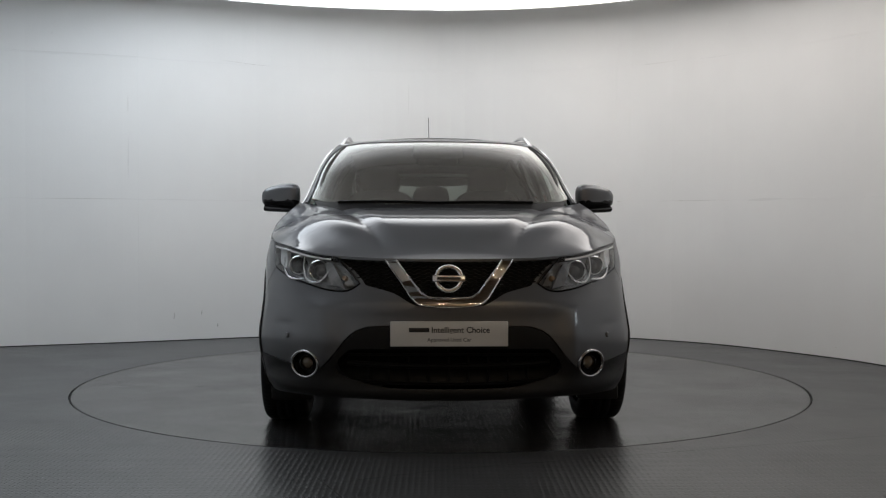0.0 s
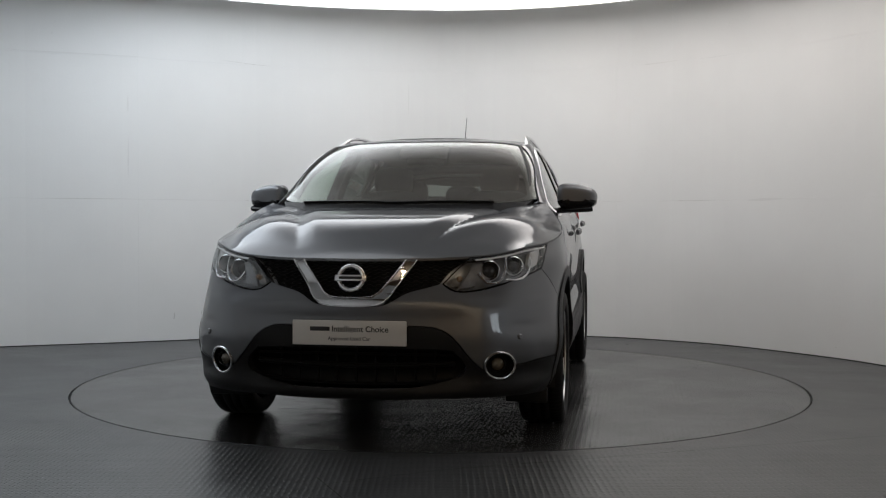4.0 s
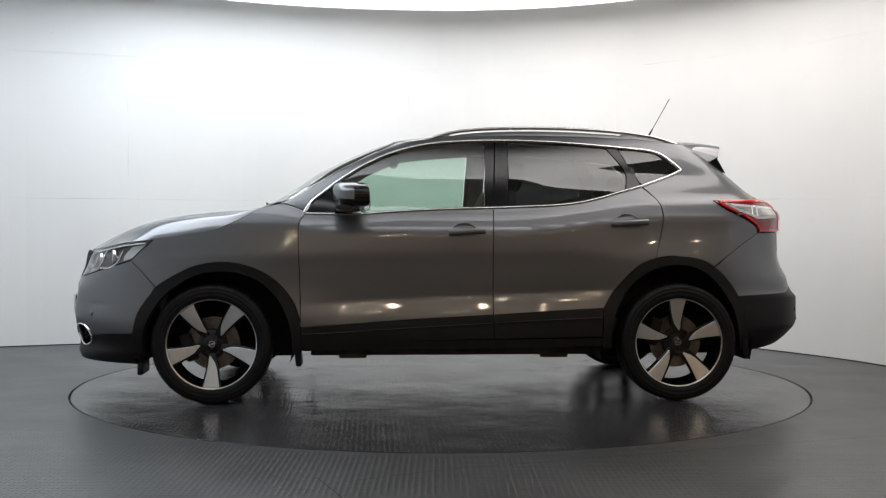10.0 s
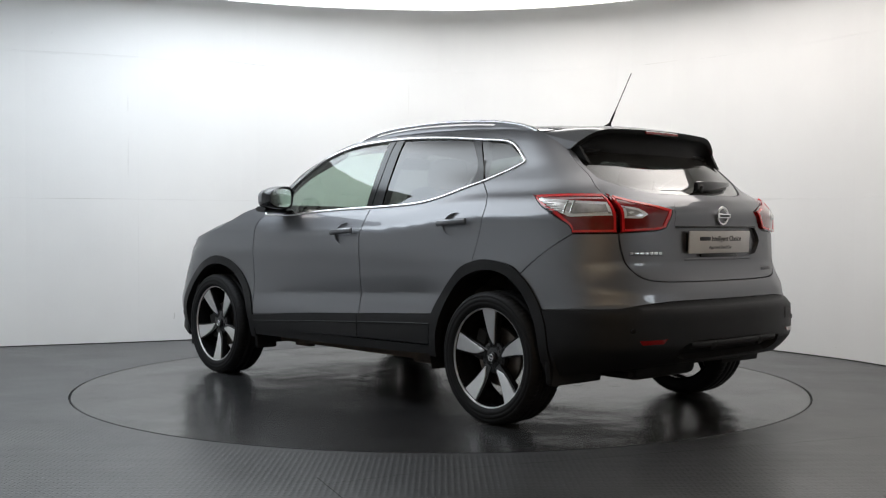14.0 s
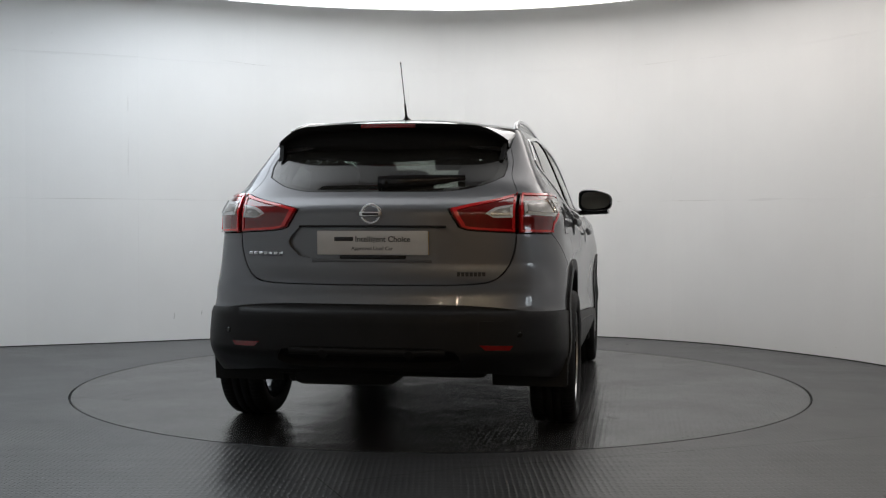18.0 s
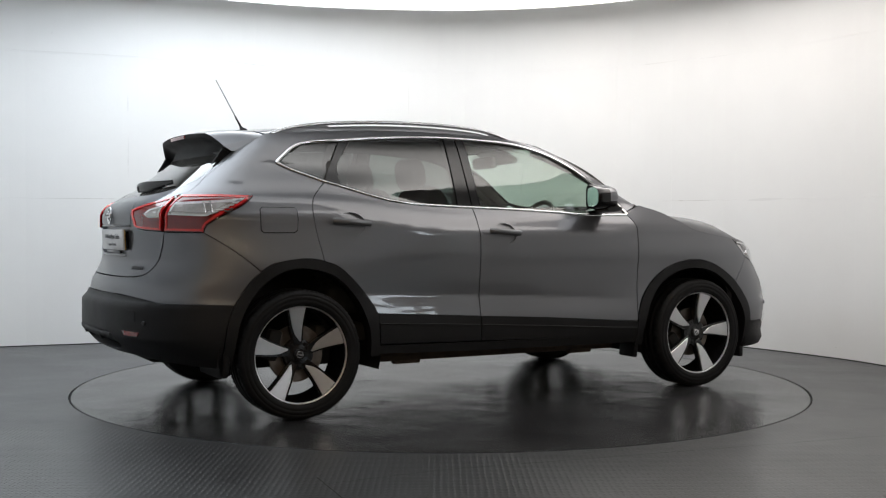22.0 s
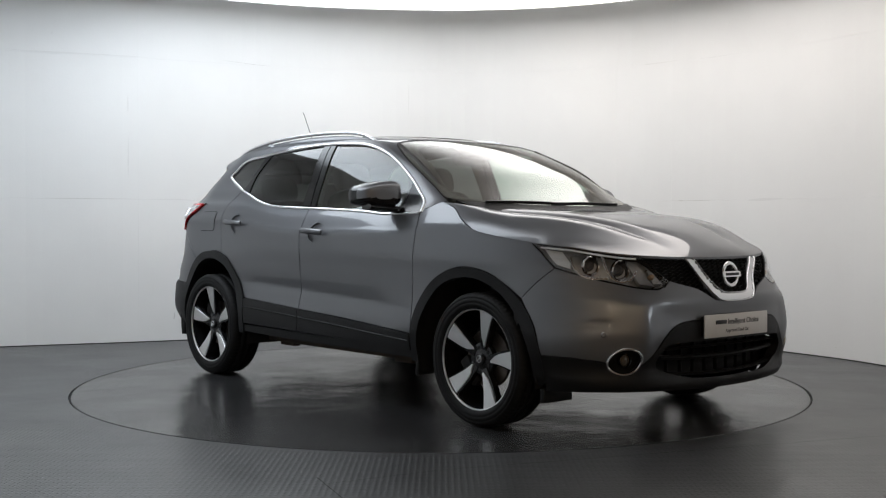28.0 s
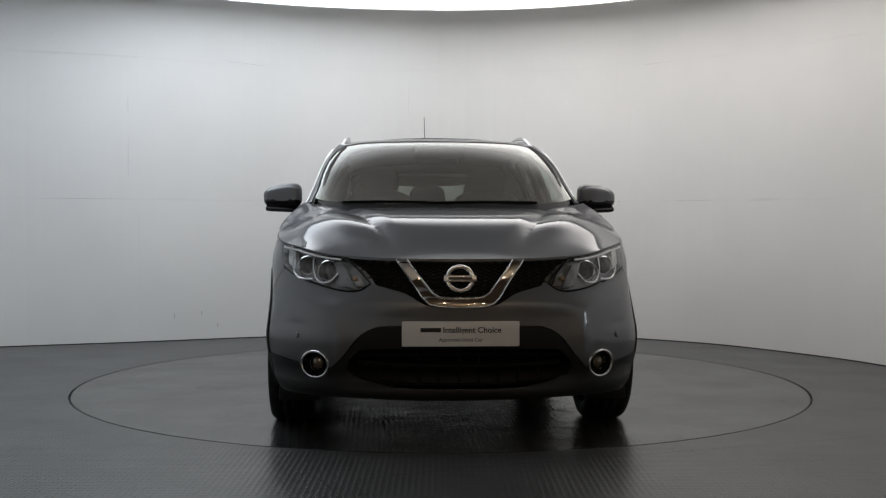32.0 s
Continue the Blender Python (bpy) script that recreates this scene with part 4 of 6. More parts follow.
def bonnet_rim():
    edge = S([(.960, 1.125), (1.082, 1.089), (1.16, 1.046), (1.254, .999), (1.316, .973), (1.46, .947), (1.655, .920)])
    line = ring_of([edge, LAMP_TOP[::-1], NOSE_TOP[::-1]], .015)
    q, z = np.array(line).T
    left = skin(q, z)
    left = left[left[:, 1] >= -1e-6]
    left[-1, 1] = 0
    right = left[::-1][1:] * np.array([1, -1, 1])
    rear_line = spline([tuple(right[-1]), (1.06, -.52, 1.098), (1.13, -.25, 1.096), (1.15, 0, 1.098), (1.13, .25, 1.096), (1.06, .52, 1.098), tuple(left[0])], .03)[1:-1]
    return [tuple(p) for p in left] + [tuple(p) for p in right] + rear_line


def bonnet_turn():
    """Points along both side edges of the bonnet with the wing's outward slope there."""
    q, z = np.array(ring_of([S([(.99, 1.115), (1.082, 1.089), (1.16, 1.046), (1.254, .999), (1.316, .973), (1.46, .947), (1.655, .920)])], .015)).T
    P, N = skin(q, z), skin_normal(q, z)
    N = np.where(N[:, 1:2] < 0, -N, N) + np.array([0, 0, .15])
    N /= np.linalg.norm(N, axis=1, keepdims=True)
    flip = np.array([1, -1, 1])
    return np.concatenate([P, P * flip]), np.concatenate([N, N * flip])


hpatch("bonnet", bonnet_rim(), bonnet_height, PAINT, car, step=.016, gap=.005, turn=bonnet_turn(), label="grey bonnet with two pressed ridges")

# windscreen, cowl, roof
screen_half = [F([(0, 1.112), (.35, 1.116), (.60, 1.126)], True) + S([(.930, 1.150)], True), S([(.930, 1.150), (.89, 1.163), (.77, 1.234), (.61, 1.327), (.44, 1.418), (.31, 1.485)], True),
               S([(.31, 1.485)], True) + F([(.45, 1.502), (.25, 1.510), (0, 1.512)], True)]
panel("windscreen", ring_of(both(screen_half)), SCREEN_GLASS, car, top=True, off=-.004, depth=0, label="clear laminated windscreen")
band = [F([(0, 1.112), (.35, 1.116), (.60, 1.126)], True) + S([(.930, 1.150)], True), S([(.930, 1.150), (.89, 1.163), (.77, 1.234), (.61, 1.327), (.44, 1.418), (.31, 1.485)], True)]
inner = [F([(0, 1.131), (.35, 1.134), (.58, 1.146), (.668, 1.175)], True), F([(.668, 1.175), (.620, 1.30), (.550, 1.42), (.49, 1.468)], True), F([(.49, 1.468), (.3, 1.482), (0, 1.486)], True)]
panel("windscreen_border", ring_of(both(screen_half)), BLACK, car, holes=[ring_of(both(inner))], top=True, off=-.007, depth=0, label="black printed windscreen border")
cowl = [F([(0, 1.060), (.4, 1.064), (.66, 1.085)], True), F([(.66, 1.085), (.70, 1.135)], True), F([(.70, 1.135), (.60, 1.127), (.35, 1.117), (0, 1.113)], True)]
panel("scuttle", ring_of(both(cowl)), CLADDING, car, top=True, off=.004, depth=.05, label="black plastic scuttle below the windscreen")

ROOF = curve([-1.75, -1.5, -1.2, -.9, -.6, -.3, 0, .2, .34, .5], [1.496, 1.525, 1.551, 1.568, 1.576, 1.573, 1.555, 1.535, 1.513, 1.47])


def roof_height(x, y):
    return ROOF(x) - .062 * (np.abs(y) / .6) ** 2.6


def roof_rim():
    left = skin(*np.array(ring_of([S(ROOF_EDGE, True)], .03)).T, True)
    front_edge = skin(*np.array(spline([(q, z) for q, z in F([(.52, 1.494), (.45, 1.503), (.25, 1.511), (0, 1.513)], True)], .03)).T, True)
    half = np.concatenate([front_edge[::-1], left])
    half[0, 1] = 0
    right = half[::-1][:-1] * np.array([1, -1, 1])
    end = spline([tuple(half[-1]), (-1.415, .35, 1.518), (-1.425, 0, 1.537), (-1.415, -.35, 1.518), tuple(right[0])], .04)[1:-1]
    return [tuple(p) for p in half] + end + [tuple(p) for p in right]


hpatch("roof", roof_rim(), roof_height, PAINT, car, step=.035, label="grey roof panel")
skylight = [(x, y, float(roof_height(x, abs(y))) + .004) for x, y in ring_of([[(.12, -.44), (.14, 0), (.12, .44)], [(.12, .44), (-.75, .47)], [(-.75, .47), (-.75, -.47)], [(-.75, -.47), (.12, -.44)]], .04)]
hpatch("glass_roof", skylight, lambda x, y: roof_height(x, y) + .004, BLACK, car, step=.05, depth=.004, label="dark panoramic glass roof")

# nose
bumper_half = [GRILLE_LOW[::-1], LAMP_LOW[::-1], FENDER_SEAM, S([(1.640, .655), (1.66, .624), (1.736, .516), (1.768, .395)]), CHIN_LINE[::-1], TRIM_LINE[::-1]]
FOG = (.650, .375)
panel("front_bumper", ring_of(both(bumper_half), .016), PAINT, car, holes=[ellipse(*FOG, .066, .064), ellipse(-FOG[0], FOG[1], .066, .064)], step=.022, label="grey painted front bumper")


chin_half = [TRIM_LINE, CHIN_LINE, S([(1.768, .395), (1.768, .26), (1.74, .222)]), S([(1.74, .222)]) + F([(.715, .232), (.45, .230), (.2, .224), (0, .222)])]
mouth_half = [F([(0, .455), (.397, .450), (.455, .436), (.495, .395), (.503, .365)]), F([(.503, .365), (.49, .340), (.425, .312), (.297, .284), (.15, .277), (0, .276)])]
panel("lower_bumper", ring_of(both(chin_half), .016), CLADDING, car, holes=[ring_of(both(mouth_half)), ellipse(*FOG, .060, .058), ellipse(-FOG[0], FOG[1], .060, .058)],
      off=.004, depth=.05, step=.03, label="black grained lower bumper")



# ---- front details ----
def on_skin(q, z, off=0.0, top=False):
    """A pose on the skin: local z points outwards, local y up."""
    p, n = skin(q, z, top)[0], skin_normal(q, z, top)[0]
    n = Vector(n)
    if n.dot(Vector((p[0] * .3, p[1], .1))) < 0:
        n = -n
    s = Vector((0, 0, 1)).cross(n).normalized()
    u = n.cross(s)
    m = Matrix((s, u, n)).transposed().to_4x4()
    m.translation = Vector(p) + n * off
    return m


grille_half = [NOSE_TOP, LAMP_IN[::-1], GRILLE_LOW]
grille = panel("grille", ring_of(both([[(q, z) for q, z in s] for s in grille_half]), .02), MATT_BLACK, car, off=-.055, depth=0, gap=-.012, label="black honeycomb radiator grille")


def grille_bars():
    """Zigzag bars of the honeycomb, behind the bright V."""
    verts, faces = [], []
    outline = np.array(ring_of(both(grille_half), .02)) * [STRETCH, 1]
    outline = shrunk(outline, .004)
    for row in range(13):
        z0 = .642 + row * .0165
        ys = np.arange(-.52, .521, .0105)
        zz = z0 + .0042 * np.where(np.arange(len(ys)) % 4 < 2, 1, -1)
        q = front(ys, z0)
        ok = inside(np.stack([q * STRETCH, np.full(len(q), z0)], 1), outline)
        P, N = skin(q, zz), skin_normal(q, zz)
        N = np.where((N[:, :1] < 0), -N, N)
        for i in range(len(ys)):
            base = P[i] - N[i] * .022
            for dz, dn in ((-.0022, 0), (-.0022, .010), (.0022, .010), (.0022, 0)):
                verts.append(base + N[i] * dn + np.array([0, 0, dz]))
            if i and ok[i] and ok[i - 1]:
                k = len(verts) - 4
                for j in range(3):
                    faces.append((k - 4 + j, k + j, k + j + 1, k - 3 + j))
    used = sorted({i for f in faces for i in f})
    back = {v: i for i, v in enumerate(used)}
    tagged(mesh_ob("grille_mesh", [verts[i] for i in used], [tuple(back[i] for i in f) for f in faces], MATT_BLACK, grille, "matt black honeycomb bars", flat=True), kind="stuff")


grille_bars()
v_half = [F([(0, .641), (.08, .643), (.142, .653), (.169, .674), (.229, .766), (.285, .842)]), F([(.285, .842), (.236, .842)]), F([(.236, .842), (.177, .766), (.125, .698), (.096, .680), (.05, .675), (0, .674)])]
panel("chrome_surround", ring_of(both(v_half), .012), CHROME, car, off=.004, depth=.04, step=.008, bulge=.020, label="bright chrome V across the grille")
for run, w in ((v_half[0], .009), (v_half[2], .009)):
    line = list(run) + [(-q, z) for q, z in reversed(run)] if run is v_half[2] else [(-q, z) for q, z in reversed(run)] + list(run)
    line = [p for i, p in enumerate(line) if not i or abs(p[0] - line[i - 1][0]) + abs(p[1] - line[i - 1][1]) > 1e-6]
    ribbon("chrome_edge", line, SATIN, car, w, .016, False, "bright bevelled edge of the V")


def emblem(parent, m, radius, bar_w, bar_h):
    bm = bmesh.new()
    path = [m @ Vector((radius * math.cos(a), radius * .96 * math.sin(a), .006)) for a in np.linspace(0, 2 * math.pi, 48, endpoint=False)]
    tube(bm, path, radius * .17, radius * .11, 12, m.to_3x3() @ Vector((0, 0, 1)), closed=True)
    badge = part("badge", bm, BADGE, parent, "round chrome badge with a cross bar")
    bm = bmesh.new()
    box(bm, bar_w, bar_h, .012, m @ pose(0, 0, .012), .004)
    part("badge_bar", bm, BADGE, badge)
    bm = bmesh.new()
    box(bm, bar_w * .72, bar_h * .42, .002, m @ pose(0, 0, .019))
    part("badge_mark", bm, INK, badge, "dark plain mark on the bar")


nose = pose(0, 0, 0) @ on_skin(0, .765, .0)
emblem(car, Matrix.Translation(nose.translation + Vector((.018, -.004, 0))) @ pose(0, 0, 0, 90, 0, 90) @ pose(0, 0, 0, -8, 0, 0), .056, .146, .030)


def lettering(text, width, m, mat, parent):
    cu = bpy.data.curves.new("lettering", "FONT")
    cu.body, cu.align_x, cu.align_y, cu.extrude, cu.offset = text, "CENTER", "CENTER", .0004, .017
    tmp = new("lettering", cu)
    me = bpy.data.meshes.new_from_object(tmp.evaluated_get(bpy.context.evaluated_depsgraph_get()))
    bpy.data.objects.remove(tmp)
    xs = [v.co.x for v in me.vertices]
    k = width / (max(xs) - min(xs))
    me.transform(m @ Matrix.Diagonal((k, k, 1, 1)))
    me.materials.clear()
    me.materials.append(mat)
    ob = new("lettering", me)
    ob.parent = parent
    return ob


def plate(m, rear_side):
    """The dealer's show plate: two lines, the maker's name as a plain bar."""
    bm = bmesh.new()
    box(bm, .520, .111, .010, m, .004)
    base = part("show_plate", bm, WHITE_PLATE, car, "white show plate with two lines of dark writing")
    bm = bmesh.new()
    box(bm, .090, .019, .0012, m @ pose(-.133, .0175, .0056), .0004)
    part("name_bar", bm, INK, base, "plain dark bar")
    lettering("Intelligent Choice", .256, m @ pose(.050, .0165, .0055), INK, base)
    lettering("Approved Used Car", .195, m @ pose(0, -.026, .0055), GREY_INK, base)
    bm = bmesh.new()
    box(bm, .500, .09, .03, m @ pose(0, 0, -.018), .004)
    part("plate_holder", bm, BLACK, base)
    if rear_side:
        bm = bmesh.new()
        box(bm, .516, .107, .006, m @ pose(.004, -.001, -.006), .002)
        part("under_plate", bm, material("amber_plate", (.45, .28, .06), .4), base, "amber edge of a plate behind")
        bm = bmesh.new()
        box(bm, .31, .016, .012, m @ pose(0, -.066, -.004), .003)
        part("plate_strip", bm, BLACK, base, "dark strip below the plate")


plate(pose(2.241, -.003, .524, 90, 0, 90), False)


def fog_lamp(right):
    """A round lamp let into the corner, its ring lying on the bumper's curve."""
    kw = dict(mirror=right)
    lamp = ribbon("fog_lamp", ellipse(*FOG, .0615, .0605), CHROME, car, .013, .010, False, "round fog lamp in a chrome ring", closed=True, **kw)
    panel("bowl", ellipse(*FOG, .059, .058), MATT_BLACK, lamp, off=-.035, depth=0, gap=-.004, step=.02, **kw)
    m = on_skin(front(FOG[0], FOG[1]), FOG[1], -.016)
    if right:
        m = Matrix.Diagonal((1, -1, 1, 1)) @ m
    face = Matrix.Translation(m.translation) @ pose(0, 0, 0, 90, 0, 90 + (-14 if right else 14))
    bm = bmesh.new()
    lathe(bm, [(.031, -.02), (.034, .006), (.031, .009), (.029, .006)], 32, face)
    bmesh.ops.recalc_face_normals(bm, faces=bm.faces)
    part("reflector", bm, BLACK, lamp)
    bm = bmesh.new()
    lathe(bm, [(.001, .008), (.012, .006), (.024, .001), (.030, -.006)], 32, face)
    bmesh.ops.recalc_face_normals(bm, faces=bm.faces)
    part("bulb_lens", bm, FOG_LENS, lamp, "dark glass lens")


FOG_LENS = material("fog_lens", (.14, .115, .09), .08, metal=.5, coat=1.0)
for right in (False, True):
    fog_lamp(right)
# parking sensors and the mouth's slats
for side in (1, -1):
    bm = bmesh.new()
    lathe(bm, [(.001, .008), (.009, .008), (.013, .004), (.013, -.01)], 16, on_skin(front(.735 * side, .50), .50))
    bmesh.ops.recalc_face_normals(bm, faces=bm.faces)
    part("parking_sensor", bm, PAINT, car)
for side in (1, -1):
    bm = bmesh.new()
    lathe(bm, [(.001, .012), (.009, .012), (.013, .008), (.013, -.01)], 16, on_skin(rear(.68 * side, .512), .512))
    bmesh.ops.recalc_face_normals(bm, faces=bm.faces)
    part("parking_sensor", bm, BLACK, car)
mouth = panel("intake", ring_of(both(mouth_half)), MATT_BLACK, car, off=-.10, depth=0, gap=-.03, label="dark lower air intake")
for z0, w in ((.36, .012), (.305, .008), (.42, .006)):
    y = np.linspace(-.46, .46, 60)
    z = z0 + .012 * (y / .45) ** 2 * (1 if z0 < .4 else -.5)
    q = front(y, z)
    P, N = skin(q, z), skin_normal(q, z)
    N = np.where(N[:, :1] < 0, -N, N)
    bm = bmesh.new()
    tube(bm, [tuple(p - n * .035) for p, n in zip(P, N)], .022, w, 8)
    part("slat", bm, MATT_BLACK, mouth)
for k in range(9):
    y = -.36 + .09 * k
    p = skin(front(y, .36), .36)[0]
    bm = bmesh.new()
    box(bm, .02, .008, .16, pose(p[0] - .075, y, .365), .002)
    part("slat", bm, MATT_BLACK, mouth)
# skirts under the nose
for side in (1, -1):
    bm = bmesh.new()
    box(bm, .03, .20, .07, pose(1.735, .74 * side, .195), .006)
    part("air_deflector", bm, CLADDING, car, "black plastic flap before the front wheel")


def headlamp(right):
    kw = dict(mirror=right)
    out = ring_of([LAMP_TOP, LAMP_BACK, LAMP_LOW, LAMP_IN], .014)
    lamp = panel("headlamp", out, LAMP_BOWL, car, off=-.050, depth=0, gap=-.006, step=.03, label="clear headlamp with two round projectors", **kw)
    panel("lamp_rim", out, BLACK, lamp, holes=[[tuple(p) for p in (shrunk(np.array(out) * [STRETCH, 1], .009) / [STRETCH, 1])]], off=-.001, depth=.045, gap=.003, **kw)
    # bright daytime strip along the top, and the hooked guide below
    top = [(q, z - .017) for q, z in LAMP_TOP[1:-2]]
    ribbon("light_guide", ring_of([top], .015), STRIP, lamp, .009, .002, False, "bright strip along the lamp's top", **kw)
    for hook in ([(.762, .852), (.764, .80), (.735, .758), (.668, .755)], [(.662, .862), (.664, .80), (.642, .747), (.588, .744), (.548, .786)]):
        ribbon("light_guide", ring_of([F(hook)], .01), CHROME, lamp, .010, .001, False, "bright bracket round a projector", **kw)
    wedge = ring_of([F([(.535, .835), (.58, .838)]), F([(.58, .838), (.545, .735)]), F([(.545, .735), (.47, .722)]), F([(.47, .722), (.535, .835)])], .012)
    panel("lamp_fin", wedge, LAMP_BOWL, lamp, off=-.018, depth=.02, **kw)
    fin = ring_of([F([(.455, .78), (.49, .80)]), F([(.49, .80), (.475, .735)]), F([(.475, .735), (.425, .735)]), F([(.425, .735), (.455, .78)])], .012)
    panel("lamp_fin", fin, CLEAR_LENS, lamp, off=-.022, depth=.02, **kw)
    back = ring_of([S([(1.80, .885), (1.715, .898)]), S([(1.715, .898), (1.79, .82)]), F([(.775, .80), (.768, .83)]), [F([(.768, .83)])[0], S([(1.80, .885)])[0]]], .012)
    panel("side_reflector", back, STRIP, lamp, off=-.020, depth=.02, label="bright corner reflector", **kw)
    for y, z, r in ((.712, .822, .047), (.607, .800, .050)):
        m = on_skin(front(y, z), z, -.03)
        face = Matrix.Translation(m.translation) @ pose(0, 0, 0, 90, 0, 90 + 14)
        if right:
            face = Matrix.Diagonal((1, -1, 1, 1)) @ face
        bm = bmesh.new()
        lathe(bm, [(r, -.004), (r, .010), (r - .004, .014), (r - .009, .010), (r - .010, -.004), (r * .62, -.02)], 40, face)
        bmesh.ops.recalc_face_normals(bm, faces=bm.faces)
        part("lamp_ring", bm, CHROME, lamp, "chrome ring")
        bm = bmesh.new()
        lathe(bm, [(.001, .012), (r * .3, .009), (r * .52, -.002), (r * .64, -.02)], 32, face)
        bmesh.ops.recalc_face_normals(bm, faces=bm.faces)
        part("projector", bm, material("projector_lens", (.06, .06, .065), .05, coat=1.0), lamp, "dark glass projector lens")
    bm = bmesh.new()
    m = on_skin(front(.475, .765), .765, -.012)
    if right:
        m = Matrix.Diagonal((1, -1, 1, 1)) @ m
    lathe(bm, [(.001, .010), (.010, .008), (.013, .0), (.013, -.02)], 20, m)
    bmesh.ops.recalc_face_normals(bm, faces=bm.faces)
    part("indicator_bulb", bm, AMBER, lamp, "small amber indicator bulb")
    panel("cover", out, LENS_GLASS, lamp, off=.001, depth=0, gap=.006, step=.03, bulge=.004, label="clear plastic cover", **kw)


for right in (False, True):
    headlamp(right)


# ---- rear ----
def half_rear(*runs):
    return ring_of(both_rear(list(runs)), .016)


lamp_low_r = R([(.655, .966), (.434, .981), (.392, 1.011), (.352, 1.077)])
lamp_up_r = R([(.352, 1.077), (.45, 1.10), (.553, 1.122), (.652, 1.15)])
gate = half_rear(R([(0, .731), (.3, .732), (.49, .738), (.575, .762), (.625, .82), (.650, .90), (.655, .966)]), lamp_low_r, lamp_up_r,
                 R([(.652, 1.15), (.612, 1.235), (.607, 1.315), (.585, 1.385)]), R([(.585, 1.385), (.3, 1.405), (0, 1.410)]))
glass_half = (R([(0, 1.160), (.2, 1.159), (.351, 1.163), (.48, 1.190), (.575, 1.235)]), R([(.575, 1.235), (.586, 1.30), (.565, 1.37)]), R([(.565, 1.37), (.3, 1.392), (0, 1.397)]))
recess_half = (R([(0, .848), (.26, .850), (.345, .862)]), R([(.345, .862), (.395, .925), (.345, .990)]), R([(.345, .990), (.2, .992), (0, .992)]))
tailgate = panel("tailgate", gate, PAINT, car, holes=[half_rear(*glass_half), half_rear(*recess_half)], depth=.022, step=.028, label="grey tailgate with rear window and plate recess")
panel("plate_recess", half_rear(*recess_half), PAINT, tailgate, off=-.020, depth=0, gap=-.006, step=.03)
panel("rear_window", half_rear(*glass_half), REAR_GLASS, tailgate, off=-.004, depth=0, gap=.003, step=.04, label="dark tinted rear window")
rim_in = half_rear(R([(0, 1.185), (.351, 1.187), (.53, 1.232)]), R([(.53, 1.232), (.548, 1.30), (.53, 1.36)]), R([(.53, 1.36), (0, 1.385)]))
panel("window_border", half_rear(*glass_half), BLACK, tailgate, holes=[rim_in], off=-.007, depth=0, gap=.002, step=.04, label="black printed border")
panel("tailgate_garnish", half_rear(R([(0, 1.003), (.355, 1.003)]), R([(.355, 1.003), (.335, 1.085)]), R([(.335, 1.085), (.29, 1.118), (.2, 1.125), (0, 1.127)])), PAINT, tailgate, off=.0015, depth=.004, step=.02, bulge=.007)
# black strip stands in for the shade of the handle recess
ribbon("handle_shade", R([(.345, .996), (0, .996), (-.345, .996)]), BLACK, tailgate, .010, .004, False, "dark strip over the plate, drawn for the handle recess's shade")
ribbon("crease_trim", R([(.28, .838), (0, .838), (-.28, .838)]), PAINT, tailgate, .012, .006)
m = pose(-2.078, -.004, 1.052, 90, 0, -90)
emblem(tailgate, m, .043, .106, .024)
plate(pose(-2.066, -.006, .921, 90, 0, -90) @ pose(0, 0, 0, 3, 0, 0), True)
for ya, yb, z, h, count, mat, what in ((.612, .425, .868, .019, 7, SATIN, "small bright name bar"), (-.395, -.525, .780, .020, 7, INK, "small dark name bar")):
    for k in range(count):
        y0, y1 = (ya + (yb - ya) * (k + d) / count for d in (.10, .86))
        ribbon("name_bar", R([(y0, z), (y1, z)]), mat, tailgate, h, .003, False, what)
bumper_r = half_rear(R([(0, .729), (.3, .730), (.49, .736), (.575, .760), (.627, .82), (.652, .90), (.657, .964)]), [R([(.657, .964)])[0]] + S([(-1.795, .962)]), S([(-1.795, .962), (-1.653, .87), (-1.52, .765)]),
                     S([(-1.52, .765), (-1.584, .709), (-1.66, .598)]), S([(-1.66, .598), (-1.80, .605)]) + R([(.72, .612), (.60, .628), (.42, .641), (.2, .643), (0, .643)]))
panel("rear_bumper", bumper_r, PAINT, car, step=.028, label="grey painted upper rear bumper")
skirt = half_rear(R([(0, .643), (.2, .643), (.42, .641), (.60, .628), (.72, .612)]) + S([(-1.80, .605), (-1.66, .598)]), S([(-1.66, .598), (-1.70, .50), (-1.722, .349)]),
                  S([(-1.722, .349), (-1.722, .285)]), S([(-1.722, .285), (-1.842, .300)]) + R([(.66, .318), (.50, .335), (.30, .340), (0, .345)]))
dent = half_rear(R([(0, .452), (.30, .450), (.40, .435)]), R([(.40, .435), (.42, .39), (.36, .365)]), R([(.36, .365), (.2, .362), (0, .362)]))
lower = panel("rear_skirt", skirt, CLADDING, car, holes=[dent], off=.006, depth=.06, step=.028, label="black grained rear bumper skirt")
panel("skirt_recess", dent, CLADDING, lower, off=-.030, depth=0, gap=-.004)
ribbon("skirt_ledge", R([(.36, .432), (0, .432), (-.36, .432)]), CLADDING, lower, .034, .010)
for y in (.20, -.20):
    bm = bmesh.new()
    lathe(bm, [(.001, .012), (.022, .010), (.028, -.02)], 20, on_skin(rear(y, .425), .425))
    bmesh.ops.recalc_face_normals(bm, faces=bm.faces)
    part("tow_cover", bm, CLADDING, lower)
cover = [(rear(y, z), z) for y, z in ((-.50, .578), (-.62, .574), (-.62, .512), (-.50, .514))]
panel("tow_eye_cover", ring_of([[cover[i], cover[(i + 1) % 4]] for i in range(4)], .01), CLADDING, lower, off=.0085, depth=.004, step=.02)
